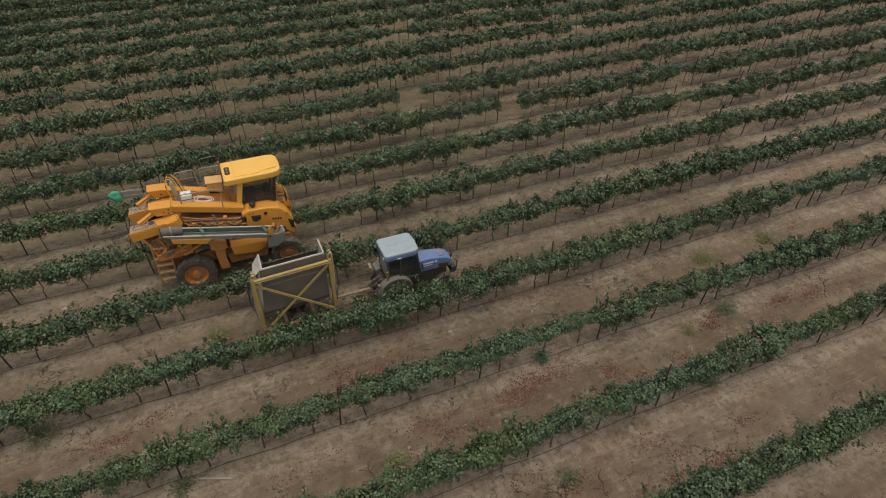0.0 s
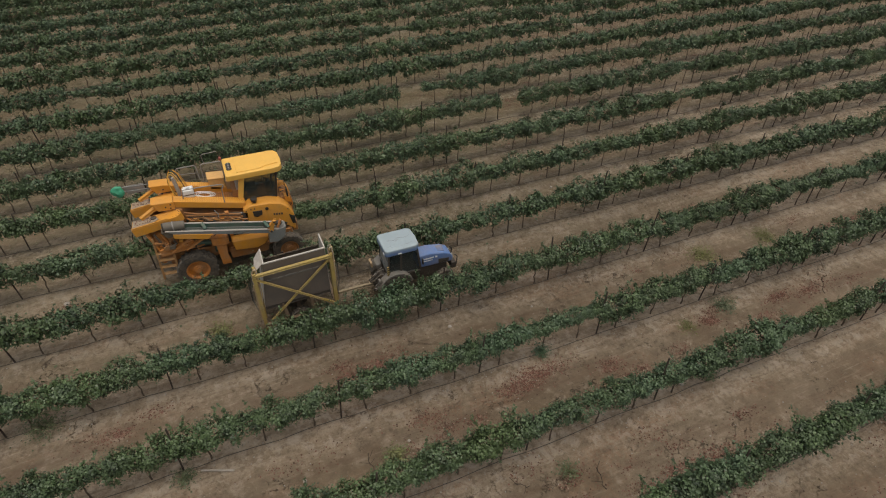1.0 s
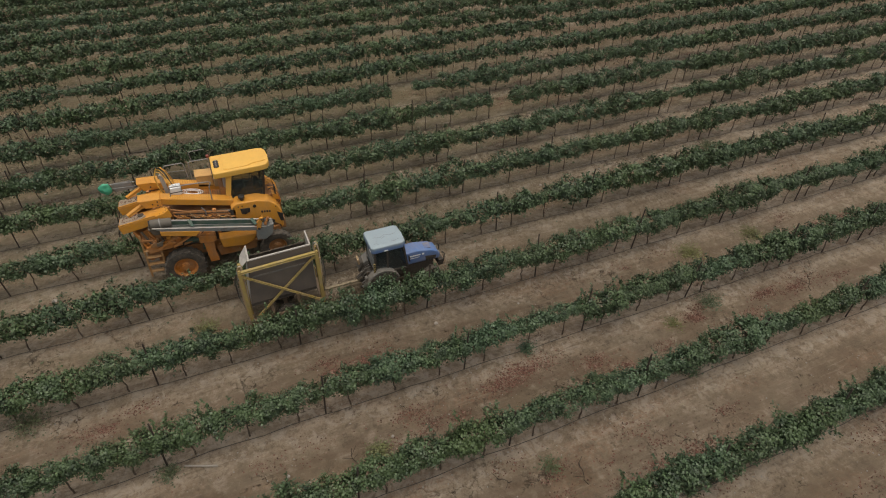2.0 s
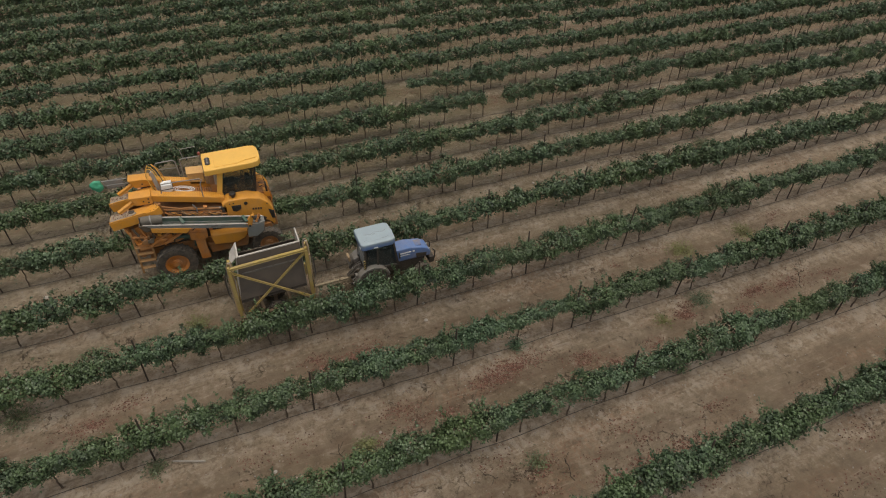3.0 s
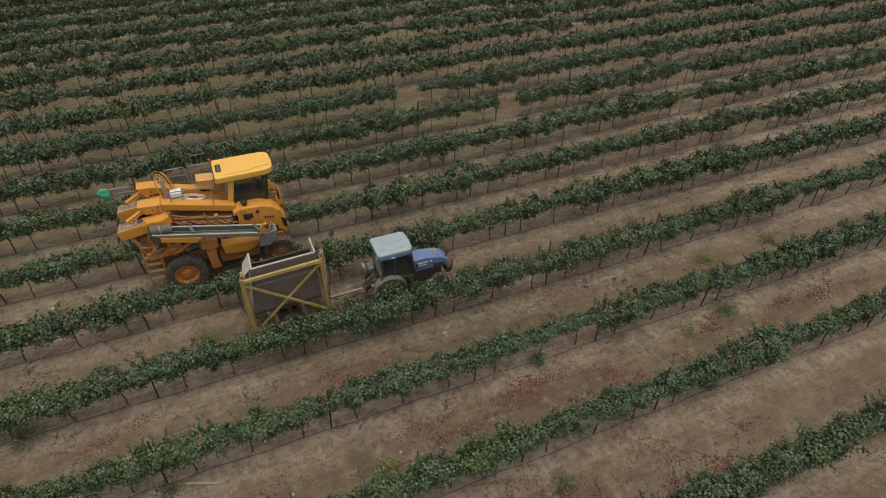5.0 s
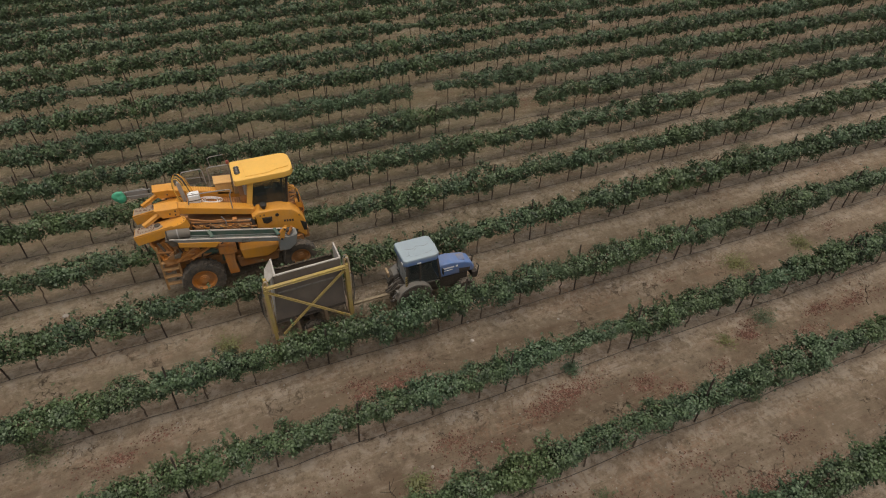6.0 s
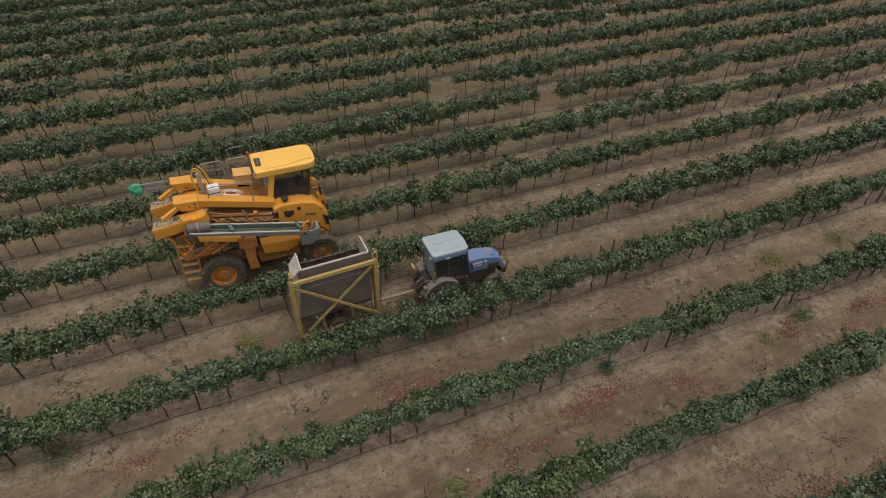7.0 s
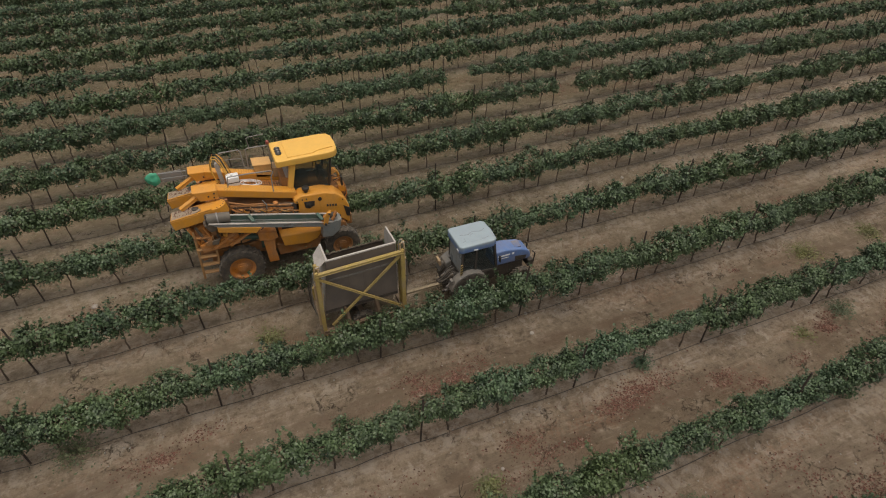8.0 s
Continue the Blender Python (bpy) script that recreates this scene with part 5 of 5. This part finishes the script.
for y in (RY - 0.47, RY + 0.47):
    for a, b in (((7.28, 1.15), (7.30, 2.04)), ((7.72, 1.10), (7.74, 2.04)), ((8.46, 1.0), (8.32, 2.04))):
        part("cab_pillar", beam((a[0], y, a[1]), (b[0], y, b[1]), 0.05, 0.06, 0.008), M_DARK, R, "dark cab pillar")
    part("cab_sill", beam((7.28, y, 1.14), (8.46, y, 1.04), 0.05, 0.05, 0.008), M_DARK, R)
    s = 1 if y < RY else -1
    pane([(7.33, y, 1.18), (7.69, y, 1.16), (7.71, y, 2.02), (7.34, y, 2.02)], 0.01, (0, s, 0), R, M_GLASS_DARK)
    pane([(7.77, y, 1.14), (8.42, y, 1.08), (8.29, y, 2.02), (7.78, y, 2.02)], 0.01, (0, s, 0), R, M_GLASS_DARK)
pane([(8.47, RY - 0.44, 1.20), (8.47, RY + 0.44, 1.20), (8.34, RY + 0.44, 2.02), (8.34, RY - 0.44, 2.02)], 0.01, (-1, 0, 0), R, M_GLASS_DARK)
# rear pane, its sky reflection painted on
pane([(7.26, RY - 0.44, 1.16), (7.26, RY + 0.44, 1.16), (7.28, RY + 0.44, 2.02), (7.28, RY - 0.44, 2.02)], 0.01, (1, 0, 0), R, M_DUSTSKYGLASS)
st = part("seat", box(7.46, 7.84, RY - 0.2, RY + 0.2, 1.12, 1.36, 0.05), M_DARK, R)
part("seat_back", box(7.42, 7.52, RY - 0.2, RY + 0.2, 1.34, 1.72, 0.04), M_DARK, st)
part("steering_wheel", tube([(8.12 + 0.06 * math.cos(a), RY + 0.16 * math.sin(a), 1.45 + 0.14 * math.cos(a)) for a in (2 * math.pi * i / 18 for i in range(19))], 0.012, 6), M_BLACK, R)
rp = [(7.18, RY - 0.46), (7.26, RY - 0.52), (8.28, RY - 0.52), (8.40, RY - 0.44), (8.42, RY), (8.40, RY + 0.44), (8.28, RY + 0.52), (7.26, RY + 0.52), (7.18, RY + 0.46)]
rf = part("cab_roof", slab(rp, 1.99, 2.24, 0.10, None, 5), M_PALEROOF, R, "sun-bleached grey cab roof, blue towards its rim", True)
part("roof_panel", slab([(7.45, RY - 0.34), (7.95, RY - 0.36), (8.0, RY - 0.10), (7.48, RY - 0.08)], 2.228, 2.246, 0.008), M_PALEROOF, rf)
for pts in (((7.34, -0.30), (7.52, -0.22), (7.60, -0.30), (7.86, -0.24), (8.04, -0.33), (8.22, -0.27)), ((7.40, 0.06), (7.66, 0.0), (7.80, 0.10), (8.10, 0.03), (8.24, 0.12)), ((7.62, -0.22), (7.70, -0.05), (7.82, 0.02))):
    part("roof_wrinkle", tube([(px, RY + py, 2.238) for px, py in pts], 0.006, 5), M_FENDER, rf, "", True)
part("roof_lamp", box(7.62, 7.76, RY - 0.53, RY - 0.50, 2.02, 2.07, 0.008), M_WHITE, rf)
part("roof_lamp", box(7.165, 7.19, RY - 0.40, RY - 0.28, 2.03, 2.08, 0.008), M_WHITE, rf)
hp = part("hazard_marker", box(7.20, 7.27, RY - 0.56, RY - 0.53, 1.20, 1.60, 0.006), M_MUSTARD, R, "yellow and black striped marker")
for k in range(4):
    part("stripe", beam((7.20, RY - 0.563, 1.24 + 0.10 * k), (7.27, RY - 0.563, 1.29 + 0.10 * k), 0.006, 0.035, 0.0), M_BLACK, hp)
part("mirror", box(8.46, 8.50, RY - 0.66, RY - 0.56, 1.40, 1.62, 0.012), M_BLACK, R)
# rear: tank plates, linkage and hoses
part("rear_tank", prism([(7.02, 1.14), (7.22, 1.20), (7.24, 1.02), (7.04, 0.95)], RY + 0.20, RY + 0.60, 0.04, None, 3), M_FENDER, R, "", True)
part("rear_plate", prism([(6.86, 1.16), (6.93, 1.18), (6.95, 0.98), (6.88, 0.96)], RY + 0.34, RY + 0.62, 0.01), M_TANBOX, R)
for s in (-1, 1):
    part("lift_arm", beam((7.3, RY + 0.2 * s, 0.62), (6.75, RY + 0.26 * s, 0.46), 0.05, 0.07), M_DARK, R)
    part("lift_rod", beam((7.15, RY + 0.2 * s, 1.0), (6.9, RY + 0.25 * s, 0.52), 0.035, 0.035), M_TUBE, R)
for k in range(6):
    y = RY - 0.30 + 0.09 * k
    part("hydraulic_hose", tube([(7.22, y, 1.10), (7.02, y - 0.02, 1.16 - 0.03 * k), (6.84, y + 0.02, 0.95 - 0.05 * k), (6.72, RY + 0.02 * k, 0.62)], 0.016, 6), M_DARK if k % 3 else M_FENDER, R, "", True)
for k in range(5):
    g = random.Random(120 + k)
    y = RY - 0.42 + 0.17 * k
    part("loose_hose", tube([(7.20, y, 1.00 + 0.03 * k), (7.02 - g.uniform(0, 0.08), y - 0.05, 1.02 - 0.1 * g.random()), (6.86 - g.uniform(0, 0.08), y, 0.78), (6.92, y + 0.08, 0.55), (7.10, y + 0.05, 0.50)], 0.017, 6), (M_TUBE, M_DARK, M_FENDER)[k % 3], R, "", True)
part("hydraulic_block", box(7.02, 7.18, RY - 0.22, RY + 0.12, 0.82, 1.0, 0.02), M_FRAMEDARK, R)
part("stabiliser", beam((7.25, RY - 0.34, 0.75), (6.82, RY - 0.30, 0.50), 0.04, 0.05, 0.008), M_TUBE, R)
part("top_link", tube([(7.16, RY, 0.98), (6.80, RY, 0.86)], 0.028, 8), M_FRAMEDARK, R, "", True)
part("hitch", box(6.85, 7.3, RY - 0.06, RY + 0.06, 0.42, 0.50, 0.02), M_DARK, R)

R.location += Vector((0.18, 0.23, 0))

# ---- small things on the ground ----
def height_at(x, y):
    return float(ground_height(np.array(x), np.array(y)))


def scatter_mesh(name, at, base, faces, size, flat, material, tip=0.5):
    """Many copies of a small shape, turned and sized at random, in one mesh."""
    n = len(at)
    a, b = rng.uniform(0, 2 * np.pi, n), rng.normal(0, tip, n)
    ca, sa, cb, sb = np.cos(a), np.sin(a), np.cos(b), np.sin(b)
    v = base[None] * (1 + rng.uniform(-0.22, 0.22, (n, len(base), 1))) * np.array([1, 1, flat]) * size[:, None, None]
    x, y, z = v[..., 0], v[..., 1] * cb[:, None] - v[..., 2] * sb[:, None], v[..., 1] * sb[:, None] + v[..., 2] * cb[:, None]
    v = np.stack([x * ca[:, None] - y * sa[:, None], x * sa[:, None] + y * ca[:, None], z], -1) + at[:, None]
    f = np.concatenate([np.array(faces) + len(base) * k for k in range(n)])
    return quads_mesh(name, v.reshape(-1, 3), f, material)


KITE = np.array([(-0.5, 0, 0), (-0.05, 0.42, 0.22), (0.55, 0, 0.1), (-0.05, -0.42, 0.2)])
KITE_F = [(0, 1, 2), (0, 2, 3)]
ico = bmesh.new()
bmesh.ops.create_icosphere(ico, subdivisions=1, radius=1.0)
ico.verts.ensure_lookup_table()
ICO = np.array([v.co[:] for v in ico.verts])
ICO_F = [tuple(v.index for v in f.verts) for f in ico.faces]
ico.free()


def seen_spot(n):
    """Places spread over the part of the field that the rows cover, thicker towards the front."""
    y = -6 + 40 * rng.uniform(0, 1, n) ** 1.5
    x = -10 + rng.uniform(0, 1, n) * (34 + 1.0 * np.clip(y + 4, 0, 30))
    return x, y


# dead leaves: drifts at known places and chance ones
drifts = [(9.9, 2.40, 0.9, 0.35), (10.7, 2.35, 0.8, 0.35), (13.3, 1.5, 1.0, 0.3), (17.9, 2.05, 0.8, 0.35), (20.2, 2.05, 0.7, 0.3), (22.4, 1.8, 0.9, 0.3), (5.1, 4.72, 0.7, 0.25), (6.8, 4.65, 0.9, 0.2),
          (7.2, 1.75, 0.8, 0.3), (-1.5, 5.3, 0.6, 0.3), (12.5, -1.1, 1.0, 0.4), (9.7, -1.25, 0.9, 0.4), (12.6, -1.9, 1.2, 0.4), (14.1, -2.3, 1.0, 0.4)]
for k in range(120):
    x, y = seen_spot(1)
    v = rng.choice([0.22, 0.5, 0.75]) + rng.normal(0, 0.07)
    drifts.append((float(x[0]), (math.floor(float(y[0]) / 3) + v) * 3.0, rng.uniform(0.2, 0.8), rng.uniform(0.10, 0.26)))
lx, ly = [], []
known = len(drifts) - 120
for i, (x, y, sx, sy) in enumerate(drifts):
    # each drift is a handful of tight heaps with strays round them
    heaps = int(rng.integers(3, 7))
    hx, hy, hs = x + rng.normal(0, 0.75 * sx, heaps), y + rng.normal(0, 0.75 * sy, heaps), rng.uniform(0.08, 0.24, heaps)
    n = int(((2.6 if y > 0 else 1.6) if i < known else 0.7) * rng.uniform(160, 320) * (0.6 + sx * sy * 1.3))
    w = rng.integers(0, heaps, n)
    stray = np.where(rng.uniform(0, 1, n) > 0.86, 2.6, 1.0)
    lx.append(hx[w] + rng.normal(0, 1.7, n) * hs[w] * stray)
    ly.append(hy[w] + rng.normal(0, 0.75, n) * hs[w] * stray)
x, y = seen_spot(900)
lx, ly = np.concatenate(lx + [x]), np.concatenate(ly + [y])
at = np.stack([lx, ly, ground_height(lx, ly) + 0.012], -1)
litter = new("leaf_litter", scatter_mesh("leaf_litter", at, KITE, KITE_F, rng.uniform(0.024, 0.068, len(at)), 1.0, M_LITTER, 0.45))
tagged(litter, "scattered reddish-brown dead vine leaves on the soil", "leaf litter", kind="stuff")
# low dry weeds, thicker up the field
y = 7 + 38 * rng.uniform(0, 1, 16000) ** 0.8
y = (np.floor(y / 3) + 0.5 + 0.42 * np.sign(rng.uniform(-1, 1, len(y))) * rng.uniform(0, 1, len(y)) ** 0.6) * 3
x = -14 + rng.uniform(0, 1, len(y)) * 80
clump = np.sin(1.3 * x + 0.8 * y) * np.sin(0.7 * x - 1.9 * y) + rng.uniform(-0.7, 0.7, len(y)) > 0.1
x, y = x[clump], y[clump]
at = np.stack([x, y, ground_height(x, y) + 0.03], -1)
cover = new("ground_weeds", scatter_mesh("ground_weeds", at, KITE, KITE_F, rng.uniform(0.05, 0.14, len(at)), 1.0, M_WEED, 0.8))
tagged(cover, "thin cover of low grey-green weeds between the rows", "weeds", kind="stuff")
# bleached dry grass, in patches up the field
y = 11 + 34 * rng.uniform(0, 1, 15000) ** 0.8
x = -16 + rng.uniform(0, 1, len(y)) * 76
v = y / PITCH % 1.0
patch = np.sin(0.9 * x - 1.1 * y) * np.sin(0.43 * x + 1.7 * y) + 0.4 * np.sin(2.3 * x) + rng.uniform(-0.6, 0.6, len(y)) > 0.1
patch &= (v > 0.14) & (v < 0.86)
x, y = x[patch], y[patch]
at = np.stack([x, y, ground_height(x, y) + 0.02], -1)
grass = new("dry_grass", scatter_mesh("dry_grass", at, KITE * np.array([1.5, 0.5, 1.0]), KITE_F, rng.uniform(0.05, 0.13, len(at)), 1.0, M_STRAW, 0.7))
tagged(grass, "thin patches of bleached dry grass between the rows", "dry grass", kind="stuff")
# pale stones
x, y = seen_spot(2600)
at = np.stack([x, y, ground_height(x, y) + 0.006], -1)
size = 0.012 + 0.020 * rng.uniform(0, 1, len(x)) ** 3 + 0.05 * (rng.uniform(0, 1, len(x)) > 0.985)
stones = new("stones", scatter_mesh("stones", at, ICO, ICO_F, size, 0.6, M_STONE))
tagged(stones, "small pale stones strewn over the soil", "stones", kind="stuff")
# pale dry scraps of leaf and bark along the hoses
x, y = seen_spot(1500)
y = (np.round(y / PITCH) + rng.normal(-0.07, 0.06, len(y))) * PITCH
at = np.stack([x, y, ground_height(x, y) + 0.012], -1)
scraps = new("pale_scraps", scatter_mesh("pale_scraps", at, KITE, KITE_F, rng.uniform(0.025, 0.075, len(at)), 1.0, M_STONE, 0.3))
tagged(scraps, "pale dry scraps of leaf and bark lying along the vine rows", "leaf scraps", kind="stuff")
# clods of soil
x, y = seen_spot(7000)
at = np.stack([x, y, ground_height(x, y) + 0.004], -1)
clods = new("soil_clods", scatter_mesh("soil_clods", at, ICO, ICO_F, 0.015 + 0.035 * rng.uniform(0, 1, len(x)) ** 2, 0.6, M_SOIL))
tagged(clods, "crumbly brown clods of dry soil", "soil clods", kind="stuff")
# a few single larger stones
for x, y, s in ((8.7, 10.3, 0.12), (6.3, 10.5, 0.10), (-3.2, 11.3, 0.13), (8.9, 5.2, 0.09), (14.6, 0.2, 0.08), (6.1, 1.6, 0.07), (3.1, 1.5, 0.08), (12.0, 5.0, 0.06)):
    bm = bmesh.new()
    bmesh.ops.create_icosphere(bm, subdivisions=2, radius=0.75 * s)
    for v in bm.verts:
        v.co *= 1 + 0.3 * noise.noise(v.co * 9 + Vector((x, y, 0)))
        v.co.z *= 0.6
        v.co += Vector((x, y, height_at(x, y) + 0.02))
    me = bpy.data.meshes.new("field_stone")
    bm.to_mesh(me)
    bm.free()
    me.materials.append(M_STONE)
    tagged(new("field_stone", me), "pale rounded field stone lying on bare soil", "stone", "field stones")


def weed(x, y, r, high, n, mat, label, seed):
    """A low weed: thin stems with small leaves."""
    e = thing("weed", (x, y, height_at(x, y)), label, "weed", "weeds between the rows")
    g = np.random.default_rng(seed)
    bm = None
    for k in range(14):
        a, q = g.uniform(0, 2 * np.pi), g.uniform(0.3, 1)
        bm = tube([(x, y, height_at(x, y) - 0.02), (x + 0.5 * q * r * math.cos(a), y + 0.5 * q * r * math.sin(a), high * 0.6), (x + q * r * math.cos(a + 0.2), y + q * r * math.sin(a + 0.2), high * g.uniform(0.5, 1))], 0.006, 4, bm)
    part("stem_tuft", bm, mat, e)
    c = np.stack([g.normal(0, r * 0.45, n), g.normal(0, r * 0.45, n), np.abs(g.normal(0, high * 0.45, n)) + 0.02], -1)
    ob = new("foliage", scatter_mesh("foliage", c, KITE, KITE_F, g.uniform(0.03, 0.075, n), 1.0, mat, 0.9))
    ob.parent = e


weed(11.17, 2.92, 0.30, 0.32, 300, M_LEAF, "small leafy green shoot growing at the foot of a vine", 1)
weed(18.4, 2.42, 0.50, 0.18, 420, M_WEED, "low grey-green weed on bare soil", 2)
weed(22.85, 5.0, 0.60, 0.12, 620, M_DRYWEED, "low yellowish weed patch on bare soil", 3)
weed(19.65, 4.95, 0.60, 0.14, 620, M_DRYWEED, "low yellowish weed patch on bare soil", 4)
weed(1.65, 7.95, 0.45, 0.12, 460, M_DRYWEED, "low yellowish weed patch on bare soil", 5)
weed(5.6, 1.30, 0.38, 0.14, 420, M_DRYWEED, "low yellowish weed patch on bare soil", 6)
weed(26.2, 11.3, 0.55, 0.30, 420, M_WEED, "low grey-green weed on bare soil", 7)
weed(-3.4, 5.9, 0.65, 0.50, 520, M_WEED, "spindly grey-green weed beside a vine row", 8)
weed(16.5, 2.15, 0.40, 0.05, 200, M_DRYWEED, "flat pale green weed spread over bare soil", 11)
weed(0.15, 2.75, 0.34, 0.22, 240, M_WEED, "low grey-green weed on bare soil", 12)
weed(9.8, -0.9, 0.35, 0.14, 200, M_WEED, "low grey-green weed on bare soil", 9)

# cut canes left on the soil
cane_meshes = []
for k in range(5):
    r = random.Random(k)
    bm = None
    main = [(0, 0, 0.0)]
    for j in range(1, 6):
        main.append((0.07 * j + r.uniform(-0.03, 0.03), r.uniform(-0.05, 0.05), 0.02 + (0.05 * j if k < 3 else 0.0) + r.uniform(0, 0.02)))
    bm = tube(main, 0.008, 5)
    for j in (2, 3, 4):
        p = Vector(main[j])
        tube([p, p + Vector((0.06, r.uniform(-0.12, 0.12), 0.05)), p + Vector((0.12, r.uniform(-0.2, 0.2), 0.04))], 0.005, 4, bm)
    me = bpy.data.meshes.new("dry_cane")
    bm.to_mesh(me)
    bm.free()
    me.materials.append(M_TWIG)
    cane_meshes.append(me)
for k in range(96):
    x, y = seen_spot(1)
    x, y = float(x[0]), float(min(y[0], 16))
    y = (math.floor(y / 3) + rng.uniform(0.12, 0.85)) * 3
    c = new("dry_cane", cane_meshes[k % 5])
    c.matrix_world = pose(x, y, height_at(x, y) + 0.004, 0, 0, rng.uniform(0, 360)) @ Matrix.Scale(rng.uniform(0.6, 1.5), 4)
    tagged(c, "dark dry cut vine cane lying on soil", "cane", "cut canes")
# a pale length of pipe on the soil
pz = height_at(1.0, 2.7) + 0.05
bm = beam((0.58, 2.84, pz), (1.40, 2.50, pz + 0.01), 0.030, 0.024, 0.008)
me = bpy.data.meshes.new("pipe_length")
bm.to_mesh(me)
bm.free()
me.materials.append(M_STONE)
tagged(new("pipe_length", me), "pale length of pipe lying on bare soil", "pipe")
